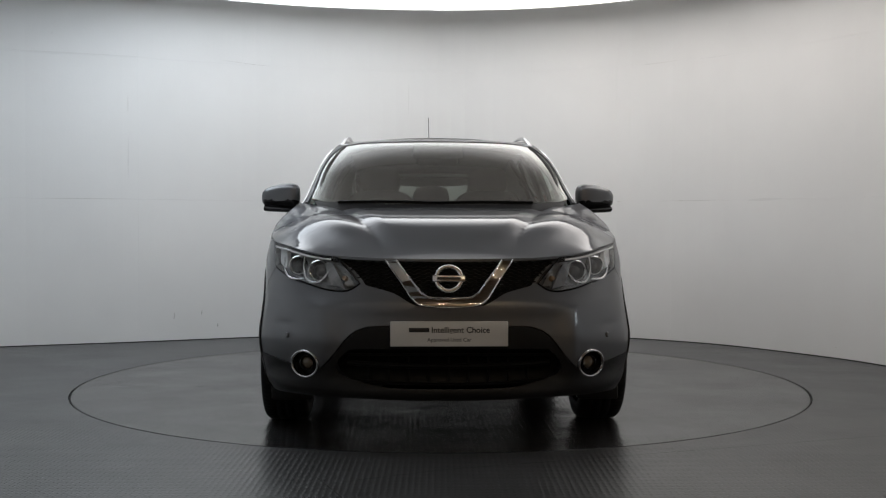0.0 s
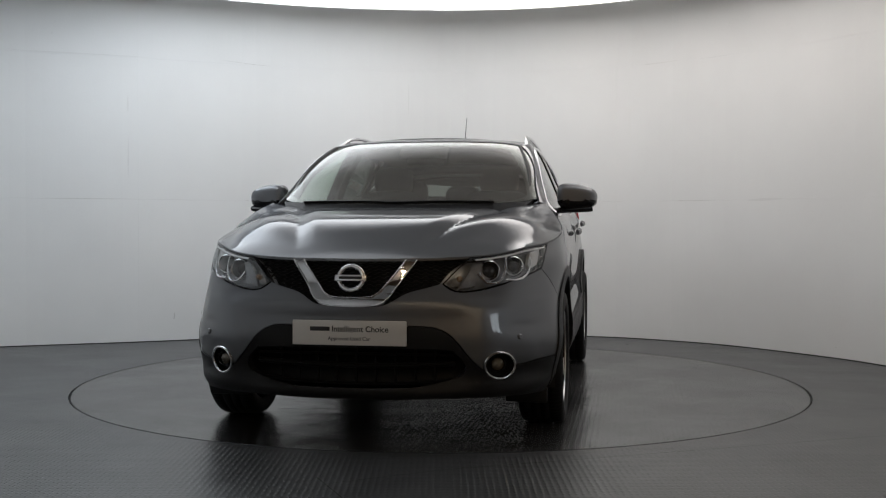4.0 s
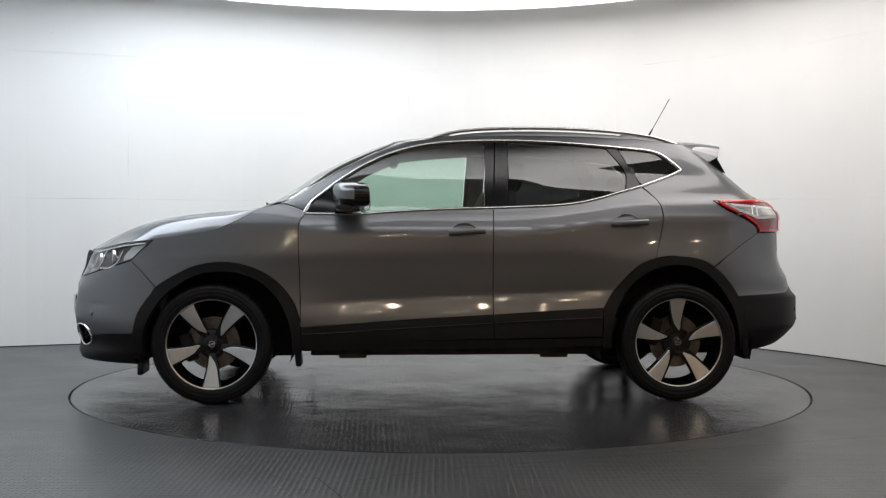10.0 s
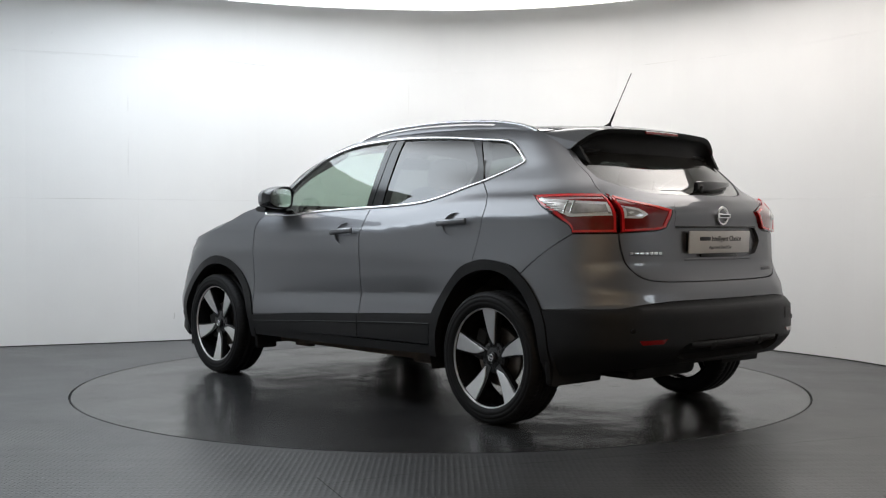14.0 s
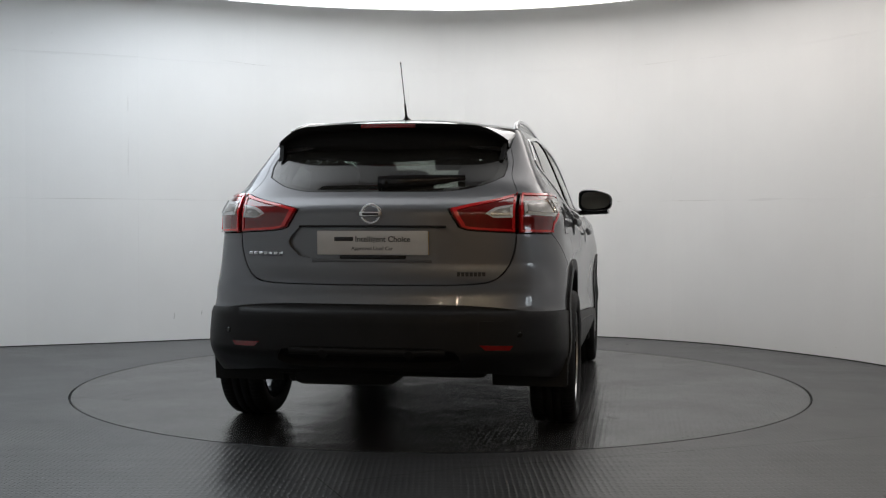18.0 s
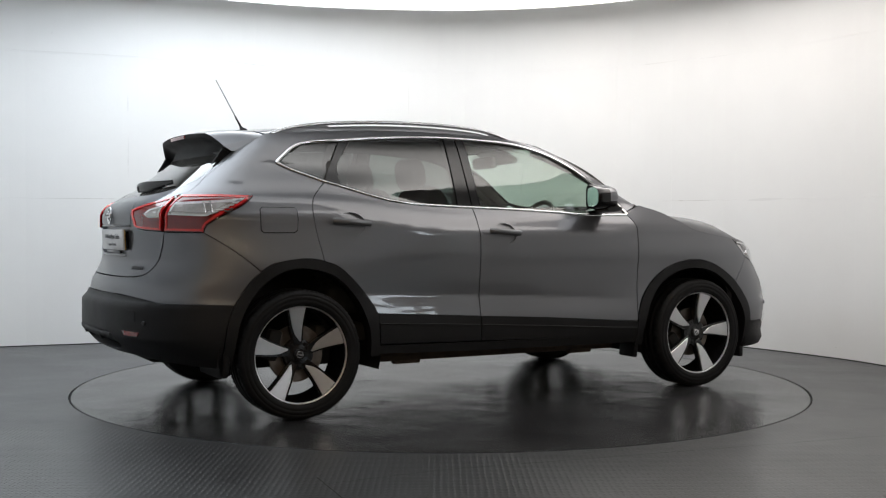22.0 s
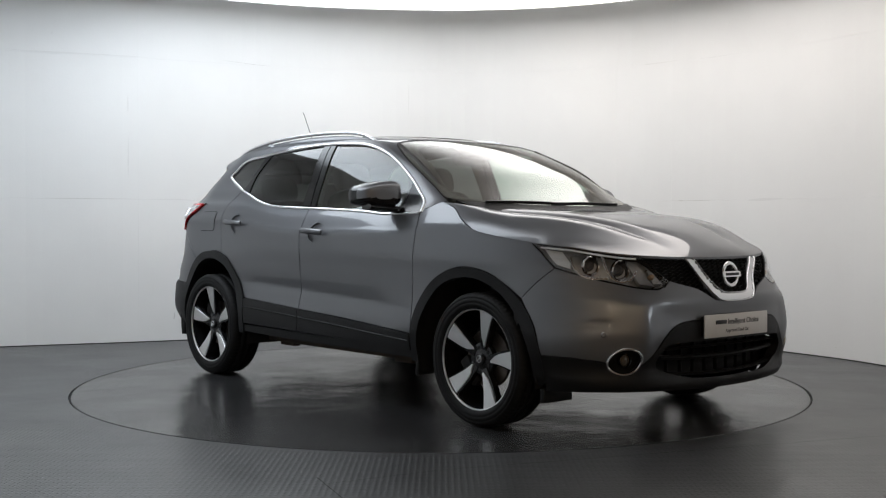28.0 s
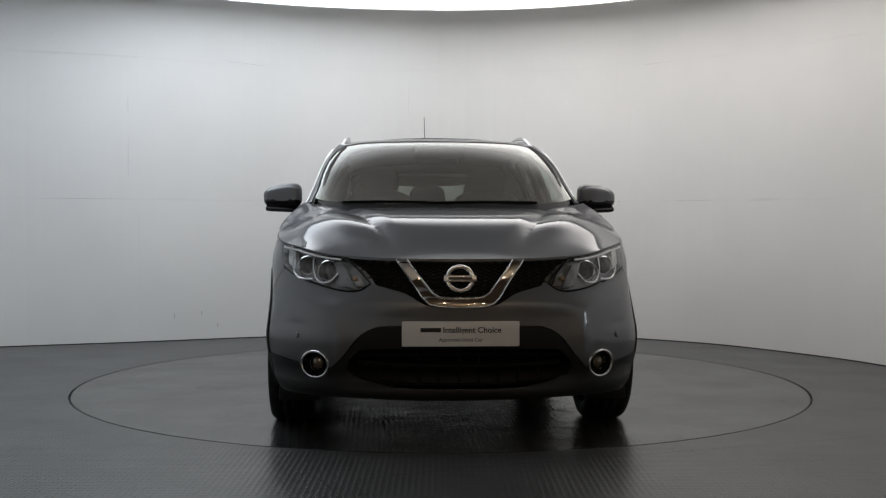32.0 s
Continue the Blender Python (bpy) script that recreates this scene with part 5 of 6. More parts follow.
for s in (1, -1):
    a = [(rear(s * y, z), z) for y, z in ((.505, .470), (.655, .466), (.64, .442), (.53, .444))]
    panel("reflector", ring_of([[a[i], a[(i + 1) % 4]] for i in range(4)], .01), RED_LENS, lower, off=.010, depth=.01, step=.02, label="red rear reflector")


def tail_lamp(right):
    kw = dict(mirror=right)
    outer = ring_of([S([LAMP_TIP, (-1.70, 1.153)]) + [R([(.660, 1.150)])[0]], R([(.660, 1.150), (.662, .966)]), [R([(.662, .966)])[0]] + S([(-1.795, .962)]), S([(-1.795, .962), (-1.78, 1.0), (-1.70, 1.05), (-1.60, 1.10), LAMP_TIP])], .012)
    lamp = panel("tail_lamp", outer, RED_LENS, car, off=.004, gap=.003, depth=.04, step=.018, bulge=.012, label="red and clear wrap-round tail lamp", **kw)
    clear = ring_of([S([(-1.585, 1.130), (-1.70, 1.122)]) + [R([(.680, 1.106)])[0]], R([(.680, 1.106), (.683, 1.048)]), [R([(.683, 1.048)])[0]] + S([(-1.79, 1.040), (-1.72, 1.062), (-1.63, 1.103), (-1.585, 1.130)])], .012)
    panel("clear_lens", clear, STRIP, lamp, off=.017, depth=.008, step=.016, label="clear reversing lens", **kw)
    inside_clear = [tuple(p) for p in shrunk(np.array(clear) * [STRETCH, 1], .013) / [STRETCH, 1]]
    panel("reversing_bulb", inside_clear, CLEAR_LENS, lamp, off=.0185, depth=.003, step=.016, label="grey reversing lamp", **kw)
    for k, z in enumerate((1.064, 1.076, 1.088, 1.100)):
        ribbon("lens_rib", S([(-1.745 + .018 * k, z), (-1.665 + .010 * k, z)]), CHROME, lamp, .004, .0225, **kw)
    for x in (-1.785, -1.755):
        ribbon("bulb_column", S([(x, 1.056), (x, 1.112)]), CHROME, lamp, .014, .024, **kw)
    inn = ring_of([R([(.652, .966), (.434, .981), (.392, 1.011), (.352, 1.077)]), lamp_up_r, R([(.652, 1.15), (.652, .966)])], .012)
    gl = panel("tail_lamp", inn, RED_LENS, tailgate, off=.004, gap=.003, depth=.03, step=.018, bulge=.012, label="inner part of the red tail lamp", **kw)
    cl = ring_of([R([(.515, 1.054), (.555, 1.076), (.635, 1.090)]), R([(.635, 1.090), (.636, 1.036)]), R([(.636, 1.036), (.550, 1.036), (.515, 1.054)])], .012)
    panel("clear_lens", cl, STRIP, gl, off=.017, depth=.006, step=.016, **kw)
    inside_cl = [tuple(p) for p in shrunk(np.array(cl) * [STRETCH, 1], .009) / [STRETCH, 1]]
    panel("reversing_bulb", inside_cl, CLEAR_LENS, gl, off=.0185, depth=.003, step=.016, **kw)
    for ring, home in ((outer, lamp), (inn, gl)):
        flat = np.array(ring) * [STRETCH, 1]
        rings = [[tuple(p) for p in shrunk(flat, d) / [STRETCH, 1]] for d in (.007, .017)]
        panel("light_guide", rings[0], RED_GUIDE, home, holes=[rings[1]], off=.0145, gap=0, depth=.006, step=.02, label="bright red outline strip", **kw)


for right in (False, True):
    tail_lamp(right)


def spoiler():
    """Roof spoiler: painted top, black hollow underside."""
    W = .598
    ys = np.linspace(-W, W, 49)
    top_v, low_v = [], []
    for y in ys:
        a = abs(y) / W
        x0 = -1.418 + .010 * a
        end = (max(0.0, a - .70) / .30) ** 2
        x1 = -1.705 + .050 * a ** 2.2 + .030 * end
        z1 = 1.500 - .022 * a ** 2.2 - .062 * end
        z0 = float(roof_height(x0, abs(y))) + .001
        for s in np.linspace(0, 1, 8):
            top_v.append((x0 + (x1 - x0) * s, y * (1 - .03 * s), z0 + (z1 - z0) * s + .010 * math.sin(math.pi * s) * (1 - a ** 4)))
        wing = smooth(a, .74, .90) * (1 - smooth(a, .95, 1.0))
        zb = 1.318 - .020 * wing - .010 * math.cos(6 * y) * (1 - wing)
        xb = float(TAIL(zb)) + .05 + .06 * smooth(a, .5, 1)
        for x, z in ((x1, z1), (x1 + .004, z1 - .022), (x1 + .02, z1 - .030), (x1 + .075, z1 - .060), (xb + .02, zb + .03), (xb - .035, zb)):
            low_v.append((x, y * .968, z))

    def grid(n):
        return [(i * n + j, i * n + j + 1, (i + 1) * n + j + 1, (i + 1) * n + j) for i in range(len(ys) - 1) for j in range(n - 1)]
    top = mesh_ob("spoiler", top_v, [f[::-1] for f in grid(8)], PAINT, tailgate, "roof spoiler with black underside")
    low = [f[::-1] for f in grid(6)]
    mesh_ob("spoiler_underside", low_v, low, MATT_BLACK, top, "dull black spoiler underside")
    k = 8 * (len(ys) - 1)
    for a, side in ((0, -1), (k, 1)):
        ring = [top_v[a + j] for j in range(8)] + [(-1.580, side * .578, 1.388), (-1.542, side * .582, 1.388), (-1.50, side * .590, 1.414), (-1.45, side * .598, 1.448)]
        mesh_ob("spoiler_end", ring, [tuple(range(12))[::-side]], PAINT, top, "painted end of the spoiler", [(-.1, side * .84, .53)] * 12)
        bm = bmesh.new()
        fin = [(-1.622, 1.410), (-1.580, 1.390), (-1.542, 1.388), (-1.60, 1.352), (-1.680, 1.318), (-1.650, 1.365)]
        faces = [bm.faces.new([bm.verts.new((x, side * (.576 - .14 * max(0, 1.42 - z)), z)) for x, z in fin])]
        ex = bmesh.ops.extrude_face_region(bm, geom=faces)
        bmesh.ops.translate(bm, vec=(0, -side * .02, 0), verts=[v for v in ex["geom"] if isinstance(v, bmesh.types.BMVert)])
        bmesh.ops.recalc_face_normals(bm, faces=bm.faces)
        part("spoiler_fin", bm, MATT_BLACK, top, "black fin beside the rear window")
    bm = bmesh.new()
    tube(bm, [(-1.7085 + .055 * (abs(y) / .6) ** 2.2, y, 1.486 - .03 * (abs(y) / .6) ** 2.2) for y in np.linspace(-.135, .135, 20)], .004, .009, 8)
    part("brake_light", bm, RED_LENS, top, "red high-level brake light")


spoiler()
# rear wiper
q = [rear(y, 1.215 - .03 * (1 - (y / .4) ** 2)) for y in np.linspace(.0, -.40, 24)]
zz = np.array([1.215 - .03 * (1 - (y / .4) ** 2) for y in np.linspace(.0, -.40, 24)])
P, N = skin(q, zz), skin_normal(q, zz)
N = np.where(N[:, :1] > 0, -N, N)
bm = bmesh.new()
taper(bm, [tuple(p + n * (.024 - .008 * i / 23)) for i, (p, n) in enumerate(zip(P, N))], [.012 + .019 * math.sin(math.pi * min(1, (i + 2.5) / 25) ** .70) for i in range(24)], .55)
wiper = part("rear_wiper", bm, BLACK, tailgate, "black moulded rear wiper arm")
bm = bmesh.new()
m = Matrix.Translation(Vector(P[2]) + Vector(N[2]) * .002) @ Vector(N[2]).to_track_quat("Z", "Y").to_matrix().to_4x4()
lathe(bm, [(.001, .036), (.016, .034), (.022, .024), (.024, 0)], 24, m)
bmesh.ops.recalc_face_normals(bm, faces=bm.faces)
part("wiper_pivot", bm, BLACK, wiper)
bm = bmesh.new()
tube(bm, [tuple(p + n * .010) for p, n in list(zip(P, N))[3:]], .004, .010, 6)
part("wiper_blade", bm, RUBBER, wiper)

# front wipers
for y0, y1, z1 in ((-.56, .02, 1.116), (.50, -.10, 1.115)):
    ys = np.linspace(y0, y1, 22)
    z = np.linspace(1.120, z1, 22) + .004 * np.sin(np.linspace(0, math.pi, 22))
    qq = np.array([front(y, zz_, True) for y, zz_ in zip(ys, z)])
    P, N = skin(qq, z, True), skin_normal(qq, z, True)
    N = np.where(N[:, 2:] < 0, -N, N)
    bm = bmesh.new()
    tube(bm, [tuple(p + n * .013) for p, n in zip(P, N)], .005, .005, 8)
    w = part("wiper", bm, BLACK, car, "black windscreen wiper")
    bm = bmesh.new()
    tube(bm, [tuple(p + n * .006) for p, n in zip(P, N)], .003, .008, 6)
    part("wiper_blade", bm, RUBBER, w)

# aerial
bm = bmesh.new()
base = Vector((-1.330, -.015, 1.545))
tip = Vector((-1.489, -.015, 1.828))
d = (tip - base).normalized()
m = Matrix.Translation(base) @ d.to_track_quat("Z", "Y").to_matrix().to_4x4()
lathe(bm, [(.030, -.015), (.024, .004), (.012, .016), (.0065, .03), (.0052, .09), (.0026, .10), (.0022, .30), (.0030, .322), (.0005, .325)], 14, m)
part("aerial", bm, BLACK, car, "thin black roof aerial, leaning back")


def roof_rail(s):
    path = spline([(.165, .602, 1.490), (.10, .588, 1.517), (.0, .575, 1.549), (-.12, .568, 1.570), (-.35, .564, 1.584), (-.65, .564, 1.585), (-.95, .567, 1.571), (-1.15, .573, 1.549), (-1.28, .580, 1.523), (-1.37, .590, 1.492)], .03)
    bm = bmesh.new()
    tube(bm, [(x, s * y, z - .006) for x, y, z in path], .0105, .0105, 12)
    rail = part("roof_rail", bm, SATIN, car, "satin silver roof rail")
    n = len(path)
    verts, faces = [], []
    for x, y, z in path:
        zr = float(roof_height(x, y)) - .006
        top = max(zr + .001, z - (.010 if (x > -.02 or x < -1.12 or -1.06 > x > -1.10) else .026))
        verts += [(x, s * (y - .008), zr), (x, s * (y - .008), top), (x, s * (y + .008), top), (x, s * (y + .008), zr)]
    for i in range(n - 1):
        for k in range(3):
            a = 4 * i + k
            f = (a, a + 4, a + 5, a + 1)
            faces.append(f if s > 0 else f[::-1])
    mesh_ob("rail_foot", verts, faces, PAINT, rail, "grey painted rail base")


for s in (1, -1):
    roof_rail(s)


def door_handle(door, x, z, s, length=.200):
    d = -1 if s < 0 else 1
    xs = np.linspace(x + length / 2, x - length / 2, 16)
    P = skin(at_x(xs, np.full(16, z)), np.full(16, z))
    P[:, 1] *= d
    rise = .012 + .026 * np.sin(np.linspace(.12, math.pi - .12, 16)) ** .45
    P[:, 1] += d * rise
    P[:, 2] += np.linspace(-.006, .006, 16)
    bm = bmesh.new()
    tube(bm, [tuple(p) for p in P], .010, .0165, 12)
    h = part("door_handle", bm, PAINT, door, "grey pull handle")
    panel("handle_cup", ellipse(x + .013 if x > -.5 else x + .012, z - .011 if x > -.5 else z - .009, .070, .058, make=S), PAINT, h, off=-.003, bulge=-.024, depth=0, gap=-.003, step=.012, mirror=d < 0)


for name, d in (("left", 1), ("right", -1)):
    door_handle(DOORS[name][0], -.095, .966, d)
    door_handle(DOORS[name][1], -1.027, 1.018, d, .210)
# lock and fuel flap
flap = ring_of([S([(-1.325, 1.092), (-1.50, 1.092)]), S([(-1.50, 1.092), (-1.512, 1.08), (-1.512, .975), (-1.50, .963)]), S([(-1.50, .963), (-1.335, .963)]), S([(-1.335, .963), (-1.320, .975), (-1.315, 1.08), (-1.325, 1.092)])], .015)
panel("fuel_flap", flap, PAINT, car, off=.003, depth=.004, step=.03, mirror=True, label="grey fuel filler flap")
ribbon("flap_seam", flap, SHADOW, car, .005, .0015, mirror=True, closed=True)


def mirror_unit(s, door):
    """Door mirror: rounded housing, black foot, silvered glass facing back."""
    secs = [(.640, .42, .40), (.637, .68, .66), (.626, .87, .87), (.604, .96, .96), (.57, .99, 1.0), (.53, 1.0, 1.0), (.492, .97, .97), (.484, .93, .93)]
    cy, cz = .924, 1.170
    bm = bmesh.new()
    rings = []
    n = 32
    for x, ky, kz in secs:
        ring = []
        for i in range(n):
            a = 2 * math.pi * i / n
            c, sn = math.cos(a), math.sin(a)
            y = math.copysign(abs(c) ** .46, c) * .114 * ky
            z = math.copysign(abs(sn) ** .58, sn) * .071 * kz
            z *= 1 - .22 * (y / .108 if y > 0 else 0) * (1 if sn > 0 else .4)
            ring.append(bm.verts.new((x + .03 * (y / -.108) * .6 - .015 * (y / .108), s * (cy + y), cz + z + .010 * (y / -.108) * (sn > 0))))
        rings.append(ring)
    for a, b in zip(rings, rings[1:]):
        for i in range(n):
            bm.faces.new((a[i], a[(i + 1) % n], b[(i + 1) % n], b[i]))
    bm.faces.new(rings[0])
    bmesh.ops.recalc_face_normals(bm, faces=bm.faces)
    # painted cap above, black shell below and round the glass
    shell = bm.copy()

    def is_cap(f):
        mid = f.calc_center_median()
        return mid.z > cz - .022 and mid.x > .525
    bmesh.ops.delete(bm, geom=[f for f in bm.faces if not is_cap(f)], context="FACES")
    bmesh.ops.delete(shell, geom=[f for f in shell.faces if is_cap(f)], context="FACES")
    unit = part("door_mirror", bm, PAINT, door, "grey door mirror on a black foot", 60)
    part("mirror_shell", shell, BLACK, unit, "black lower shell and bezel", 60)
    bm = bmesh.new()
    ring = []
    for i in range(n):
        a = 2 * math.pi * i / n
        c, sn = math.cos(a), math.sin(a)
        y = math.copysign(abs(c) ** .50, c) * .094
        z = math.copysign(abs(sn) ** .62, sn) * .057
        z *= 1 - .22 * (max(y, 0) / .108)
        ring.append(bm.verts.new((.489 - .033 * (y / .108), s * (cy + y), cz + z)))
    bm.faces.new(ring)
    part("mirror_glass", bm, CHROME, unit, "silvered mirror glass")
    bm = bmesh.new()
    tube(bm, [(.60, s * .785, 1.088), (.60, s * .83, 1.090), (.595, s * .88, 1.094), (.590, s * .99, 1.098), (.588, s * 1.01, 1.102)], .050, .018, 12)
    part("mirror_foot", bm, BLACK, unit, "black mirror foot")
    bm = bmesh.new()
    tube(bm, [(.632, s * .86, 1.150), (.627, s * .93, 1.151), (.602, s * 1.0, 1.152)], .006, .005, 8)
    part("indicator", bm, LAMP_BOWL, unit, "slim indicator lens")


mirror_unit(1, DOORS["left"][0])
mirror_unit(-1, DOORS["right"][0])


# ---- wheels ----
def build_wheel():
    """Built about the origin, the axle along y, the outer face towards +y."""
    face = pose(0, 0, 0, -90, 0, 0)  # local z to +y
    hub = new("wheel")
    hub.parent = car
    tagged(hub, "five-spoke machined alloy wheel with black pockets and a road tyre")
    seg = 240
    prof = [(.252, -.100), (.262, -.108), (.300, -.112), (.318, -.107), (.328, -.097), (.3345, -.085), (.336, -.050), (.330, -.047), (.330, -.041), (.336, -.038), (.337, -.004), (.331, -.002),
            (.331, .004), (.337, .006), (.336, .038), (.330, .041), (.330, .047), (.336, .050), (.3345, .085), (.328, .097), (.318, .106), (.310, .1095), (.308, .1085), (.304, .1085), (.302, .1115), (.288, .1115), (.286, .1100), (.281, .1100), (.279, .1110), (.270, .109), (.258, .104), (.252, .098)]
    verts, faces = [], []
    for r, h in prof:
        for i in range(seg):
            k = r
            if abs(h) > .046 and r > .326:
                k = r - (.0045 if i % 3 == 0 else 0)
            a = 2 * math.pi * i / seg
            verts.append(face @ Vector((k * math.cos(a), k * math.sin(a), h)))
    for j in range(len(prof) - 1):
        for i in range(seg):
            faces.append((j * seg + i, j * seg + (i + 1) % seg, (j + 1) * seg + (i + 1) % seg, (j + 1) * seg + i))
    tyre = mesh_ob("tyre", verts, faces, RUBBER, hub, "black rubber tyre")
    for v in tyre.data.polygons:
        v.use_smooth = True
    bm = bmesh.new()
    lathe(bm, [(.2450, .090), (.240, .0), (.225, -.06), (.240, -.105), (.252, -.100)], 80, face)
    bmesh.ops.recalc_face_normals(bm, faces=bm.faces)
    part("rim_barrel", bm, BLACK, hub, "gloss black rim barrel")
    bm = bmesh.new()
    lathe(bm, [(.2445, .080), (.2452, .090), (.2475, .0955), (.2525, .097), (.2545, .094), (.254, .086)], 96, face)
    bmesh.ops.recalc_face_normals(bm, faces=bm.faces)
    part("rim_lip", bm, ALLOY, hub, "bright machined rim edge")
    blade = [(.2420, -.050), (.2460, .0), (.2420, .042), (.190, .035), (.140, .027), (.105, .016), (.066, -.010), (.071, -.017), (.110, -.021), (.160, -.030), (.205, -.040)]
    shadow_blade = [(.2405, -.060), (.2420, .0), (.2395, .052), (.190, .046), (.140, .038), (.100, .030), (.050, .020), (.050, -.022), (.110, -.030), (.160, -.038), (.205, -.049)]

    def depth_at(r):
        return .066 + .020 * ((r - .06) / .18) ** 1.5 if r > .06 else .066
    for k in range(5):
        turn = face @ pose(0, 0, 0, 0, 0, 72 * k)
        for nm, shape, lift, th, mat, lab in (("spoke", shadow_blade, -.006, .035, BLACK, "black spoke core"), ("spoke_face", blade, .0, .010, ALLOY, "machined bright spoke face")):
            bm = bmesh.new()
            up = [bm.verts.new(turn @ Vector((r, t, depth_at(r) + lift))) for r, t in shape]
            dn = [bm.verts.new(turn @ Vector((r, t, depth_at(r) + lift - th))) for r, t in shape]
            bm.faces.new(up)
            for i in range(len(shape)):
                j = (i + 1) % len(shape)
                bm.faces.new((up[i], dn[i], dn[j], up[j]))
            bmesh.ops.recalc_face_normals(bm, faces=bm.faces)
            bmesh.ops.bevel(bm, geom=[e for e in bm.edges if all(v in up for v in e.verts)], offset=.002, segments=1, affect="EDGES")
            part(nm, bm, mat, hub, lab, 25)
        bm = bmesh.new()
        a = radians(36)
        lathe(bm, [(.001, .058), (.0105, .058), (.0125, .054), (.0125, .02)], 6, turn @ pose(.057 * math.cos(a), .057 * math.sin(a), 0))
        bmesh.ops.recalc_face_normals(bm, faces=bm.faces)
        part("wheel_nut", bm, BLACK, hub)
    bm = bmesh.new()
    lathe(bm, [(.001, .074), (.026, .073), (.030, .069), (.031, .060), (.080, .054), (.084, .03)], 40, face)
    bmesh.ops.recalc_face_normals(bm, faces=bm.faces)
    cap = part("hub_cap", bm, BLACK, hub, "black hub centre")
    bm = bmesh.new()
    tube(bm, [face @ Vector((.016 * math.cos(a), .016 * math.sin(a), .075)) for a in np.linspace(0, 2 * math.pi, 24, endpoint=False)], .003, .002, 6, Vector((0, 1, 0)), closed=True)
    box(bm, .040, .008, .003, face @ pose(0, 0, .076))
    part("cap_badge", bm, SATIN, cap, "silver ring on the hub cap")
    bm = bmesh.new()
    lathe(bm, [(.07, .012), (.148, .012), (.150, .004), (.148, -.006), (.07, -.006)], 60, face)
    bmesh.ops.recalc_face_normals(bm, faces=bm.faces)
    part("brake_disc", bm, DISC, hub, "rusty steel brake disc")
    bm = bmesh.new()
    box(bm, .07, .06, .16, pose(.135, .005, .02, 0, 0, 0), .015)
    part("brake_caliper", bm, SHADOW, hub, "dark brake caliper")
    return hub


wheel = build_wheel()
WHEEL_Y = .795
first = True
for x, s, turn in ((1.332, 1, 18), (-1.312, 1, -16), (1.332, -1, 40), (-1.312, -1, -13)):
    m = pose(x, s * WHEEL_Y, .336, 0, 0, 0 if s > 0 else 180) @ pose(0, 0, 0, 0, turn, 0)
    if first:
        wheel.matrix_basis = m
        first = False
    else:
        copy_thing(wheel, m)

# ---- under the body ----
for x, cz, r in ((1.31, .335, .425), (-1.30, .345, .445)):
    for s in (1, -1):
        bm = bmesh.new()
        n = 28
        pts = [(x + r * math.cos(a), cz + r * math.sin(a)) for a in np.linspace(-.25, math.pi + .25, n)]
        outer = [bm.verts.new((px, s * .875, pz)) for px, pz in pts]
        inner = [bm.verts.new((px, s * .52, pz)) for px, pz in pts]
        for i in range(n - 1):
            bm.faces.new((outer[i], outer[i + 1], inner[i + 1], inner[i]))
        bm.faces.new(inner)
        part("arch_liner", bm, SHADOW, car, "black felt wheel-arch liner")
        bm = bmesh.new()
        box(bm, .034 if x > 0 else .040, .15 if x > 0 else .19, .17 if x > 0 else .33, pose(x - .452 if x > 0 else x - .395, s * (.80 if x > 0 else .785), .290 if x > 0 else .400, 0, 6, 0), .012 if x > 0 else .016)
        part("mud_flap", bm, CLADDING, car, "black plastic mud flap")
bm = bmesh.new()
box(bm, 1.70, 1.44, .10, pose(.0, 0, .325), .02)
box(bm, .62, .9, .05, pose(-.1, 0, .262), .02)
box(bm, .9, 1.0, .10, pose(1.45, 0, .275), .02)
box(bm, .9, 1.02, .12, pose(-1.45, 0, .345), .03)
part("underbody", bm, SHADOW, car, "dark dirty underbody")
bm = bmesh.new()
tube(bm, [(-.6, .2, .26), (-1.2, .3, .27), (-1.75, .42, .28), (-1.86, .43, .275)], .028, .028, 12)
box(bm, .34, .5, .13, pose(-1.72, .18, .30), .04)
part("exhaust", bm, SHADOW, car, "dark steel exhaust")
for s in (1, -1):
    bm = bmesh.new()
    box(bm, 1.62, .030, .05, pose(-.02, s * .715, .278), .008)
    for k in (-.62, .55):
        box(bm, .16, .05, .03, pose(k, s * .70, .250), .008)
    part("jacking_rail", bm, RUSTY, car)
    bm = bmesh.new()
    tube(bm, [(1.33, s * .30, .26), (1.33, s * .70, .28)], .025)
    tube(bm, [(-1.31, s * .20, .28), (-1.31, s * .70, .31)], .035)
    part("suspension_arm", bm, SHADOW, car)

# inner shell, so that the shut lines stay dark
for s in (False, True):
    shell = ring_of([S([(1.60, .40), (1.60, .86), (1.05, 1.03), (.80, 1.05)]), S([(.80, 1.05), (0, 1.075), (-.7, 1.10), (-1.15, 1.20), (-1.5, 1.12), (-1.75, 1.12)]), S([(-1.75, 1.12), (-1.75, .45)]), S([(-1.75, .45), (-1.65, .72), (-1.30, .82), (-.98, .70), (-.90, .34)]),
                     S([(-.90, .34), (.86, .34)]), S([(.86, .34), (.95, .62), (1.30, .76), (1.55, .66), (1.60, .40)])], .04)
    panel("inner_shell", shell, SHADOW, car, off=-.026, depth=0, gap=0, step=.06, mirror=s)

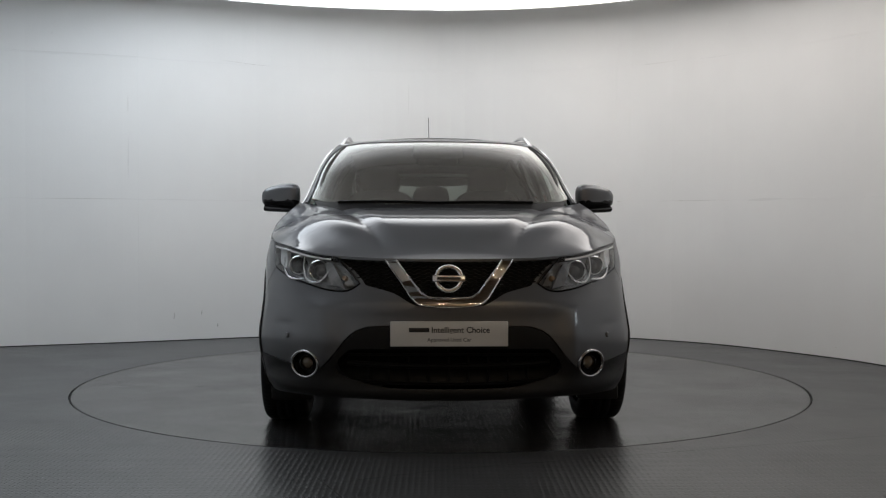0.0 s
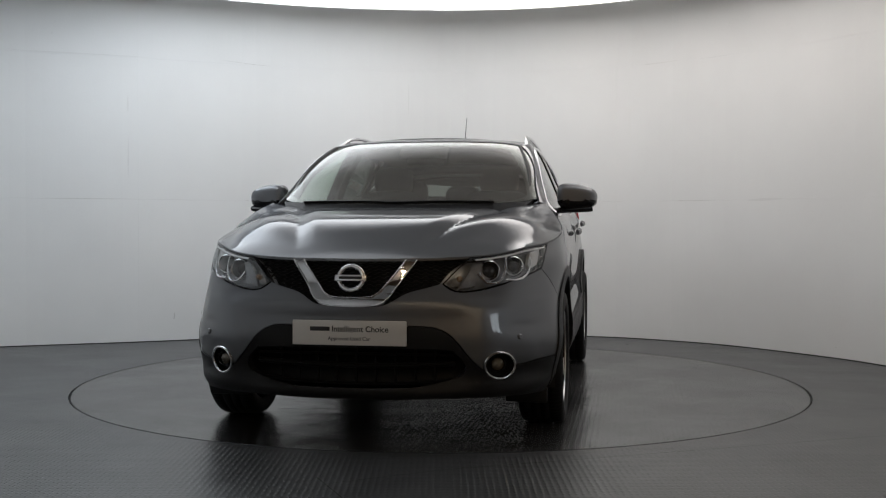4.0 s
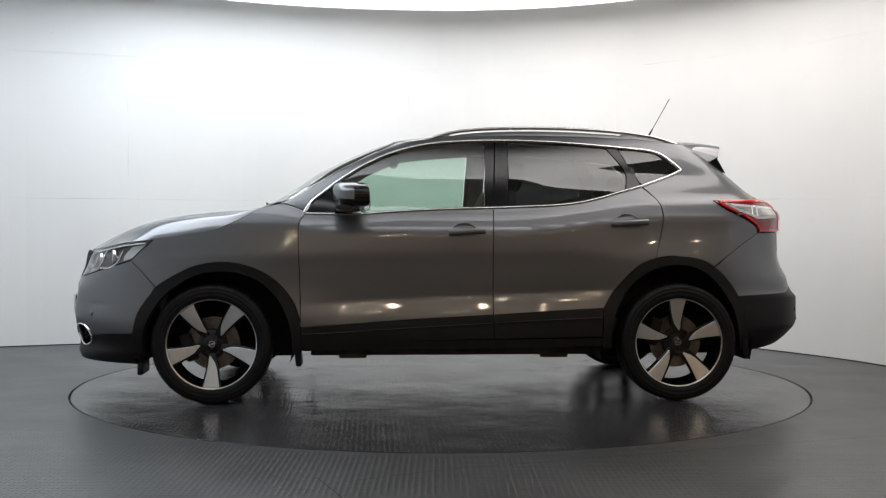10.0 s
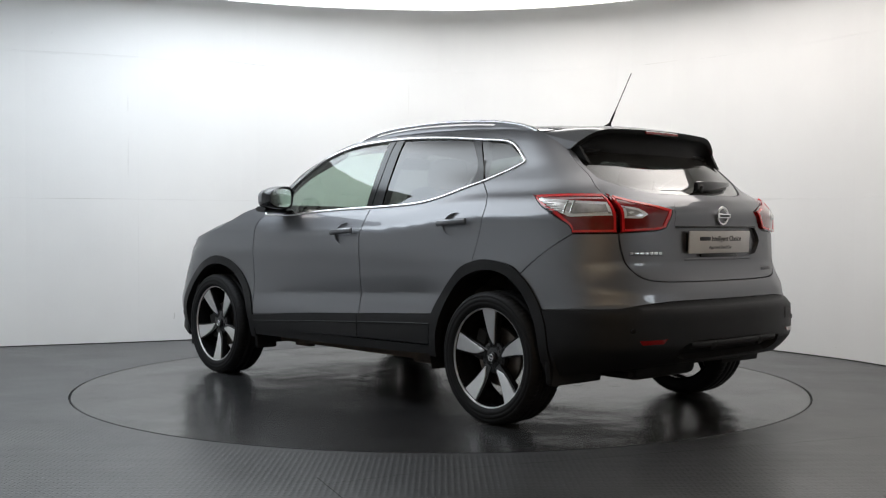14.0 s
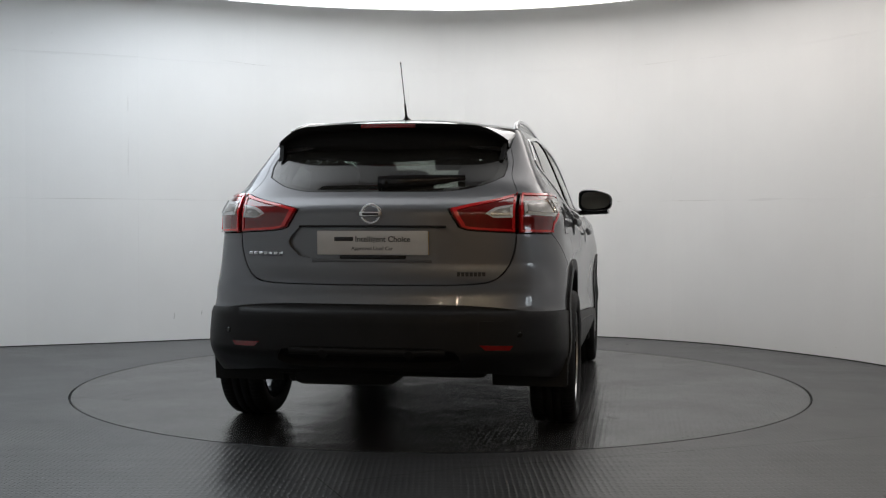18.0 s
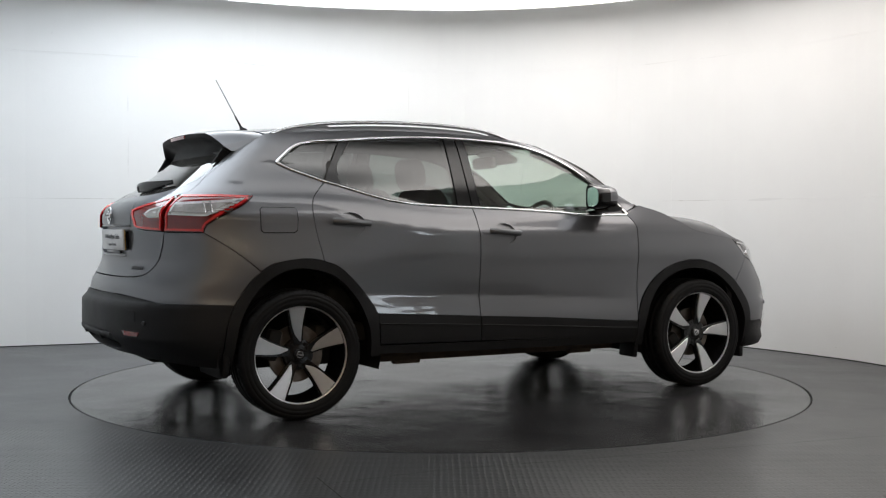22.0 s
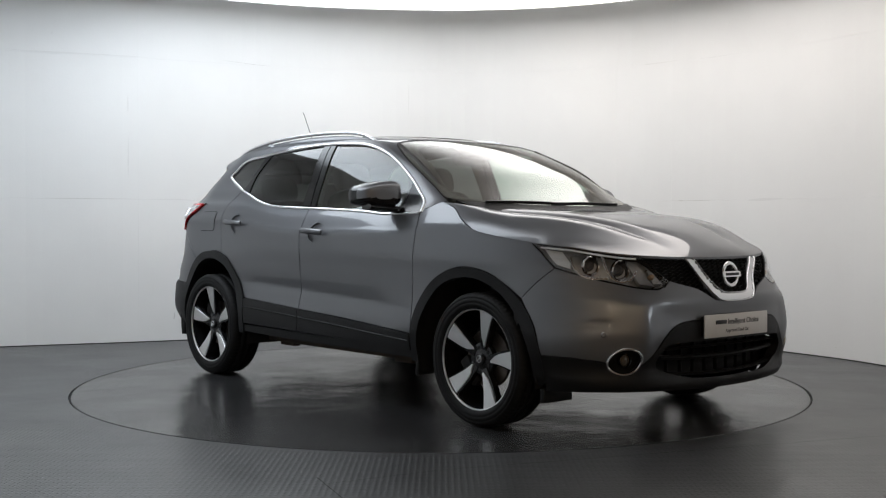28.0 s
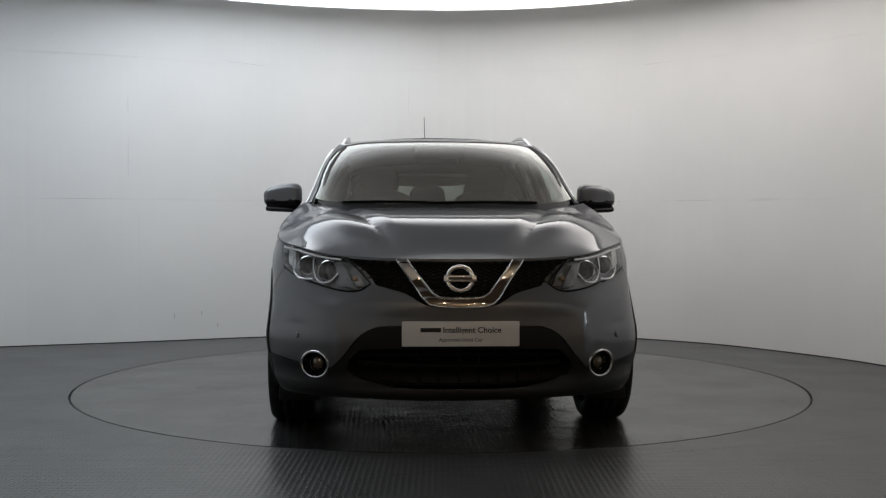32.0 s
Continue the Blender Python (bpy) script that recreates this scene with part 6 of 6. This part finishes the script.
# ---- inside ----
bm = bmesh.new()
box(bm, .42, 1.42, .26, pose(.80, 0, .93), .08, 3)
box(bm, .30, .40, .10, pose(.72, -.36, 1.045), .04, 3)
dash = part("dashboard", bm, TRIM, car, "dark dashboard")
bm = bmesh.new()
wheel_m = pose(.44, -.36, .985, 0, -62, 0)
tube(bm, [wheel_m @ Vector((.185 * math.cos(a), .185 * math.sin(a), 0)) for a in np.linspace(0, 2 * math.pi, 40, endpoint=False)], .015, .015, 10, wheel_m.to_3x3() @ Vector((0, 0, 1)), closed=True)
box(bm, .12, .34, .03, wheel_m @ pose(0, 0, -.01), .012)
box(bm, .16, .09, .04, wheel_m @ pose(-.08, 0, -.01), .012)
part("steering_wheel", bm, TRIM, car, "dark steering wheel on the right-hand side")


def seat(x, y, w, h, lean, head=True):
    bm = bmesh.new()
    box(bm, .50, w, .17, pose(x + .20, y, .60), .06, 3)
    st = part("seat", bm, SEAT, car, "dark cloth car seat")
    bm = bmesh.new()
    cushion(bm, .17, w * .98, h + .04, pose(x - .06, y, .66 + h / 2, 0, -lean, 0), .50, 28)
    part("backrest", bm, SEAT, st)
    if head:
        bm = bmesh.new()
        cushion(bm, .11, .27, .19, pose(x - .09 - h * .20, y, .74 + h, 0, -lean * .6, 0), .62)
        part("headrest", bm, SEAT, st)
        bm = bmesh.new()
        for k in (-.05, .05):
            tube(bm, [(x - .07 - h * .17, y + k, .60 + h), (x - .085 - h * .19, y + k, .72 + h)], .007)
        part("headrest_post", bm, SATIN, st)


seat(-.22, .36, .50, .56, 18)
seat(-.22, -.36, .50, .56, 18)
seat(-1.02, .40, .52, .50, 22)
seat(-1.02, -.40, .52, .50, 22)
seat(-1.02, 0, .30, .46, 22)
bm = bmesh.new()
box(bm, .62, 1.30, .06, pose(-1.50, 0, 1.02), .02)
box(bm, 1.9, 1.36, .10, pose(-.2, 0, .42), .02)
part("load_cover", bm, TRIM, car, "dark parcel shelf and floor")
# headlining and inner pillars
xs = np.linspace(.30, -1.50, 26)
ys = np.linspace(-.56, .56, 21)
verts = [(x, y, float(roof_height(x, abs(y))) - .045) for x in xs for y in ys]
faces = [(i * 21 + j, i * 21 + j + 1, (i + 1) * 21 + j + 1, (i + 1) * 21 + j) for i in range(25) for j in range(20)]
mesh_ob("headlining", verts, faces, LINER, car, "pale grey headlining")
for s in (1, -1):
    for path, r in (([(.88, .715, 1.13), (.62, .68, 1.31), (.30, .60, 1.455)], .035), ([(-.27, .765, 1.10), (-.29, .70, 1.30), (-.30, .60, 1.49)], .045), ([(-1.075, .762, 1.20), (-1.065, .705, 1.33), (-.985, .61, 1.455)], .045)):
        bm = bmesh.new()
        tube(bm, [(x, s * (y - .035), z) for x, y, z in spline(path, .05)], r, .018, 10, Vector((0, s, 0)))
        part("pillar_trim", bm, TRIM, car, "inner pillar trim")
bm = bmesh.new()
box(bm, .05, .25, .075, pose(.30, 0, 1.405, 0, -12, 0), .022, 3)
box(bm, .16, .30, .045, pose(.39, 0, 1.452, 0, 28, 0), .018, 3)
part("inner_mirror", bm, TRIM, car, "dark interior mirror and sensor pod")



# ---- what moves: the turntable carries the car once round ----
def motions():
    rate, ahead = -12.918, 42.66
    turns = [(0.0, 1.9), (2.0, 1.9), (2.3, 1.85), (2.5, 1.6), (3.0, -.4), (3.5, -4.1), (4.0, -9.5)]
    turns += [(t, ahead + rate * t) for t in (4.6, 5.0, 5.5, 6.5, 8.0, 10.0, 12.0, 14.0, 16.0, 18.0, 20.0, 22.0, 24.0, 26.0, 28.0, 29.0, 29.5, 29.8)]
    turns += [(30.2, -347.1), (30.5, -350.2), (31.0, -353.9), (31.5, -355.9), (32.0, -356.8)]
    walk(turntable, [(t, pose(0, 0, 0, 0, 0, a - 90)) for t, a in turns])
    walk(car, [(t, pose(0, 0, 0, 0, 0, a - 90) @ pose(0, -.034, 0)) for t, a in turns])


motions()
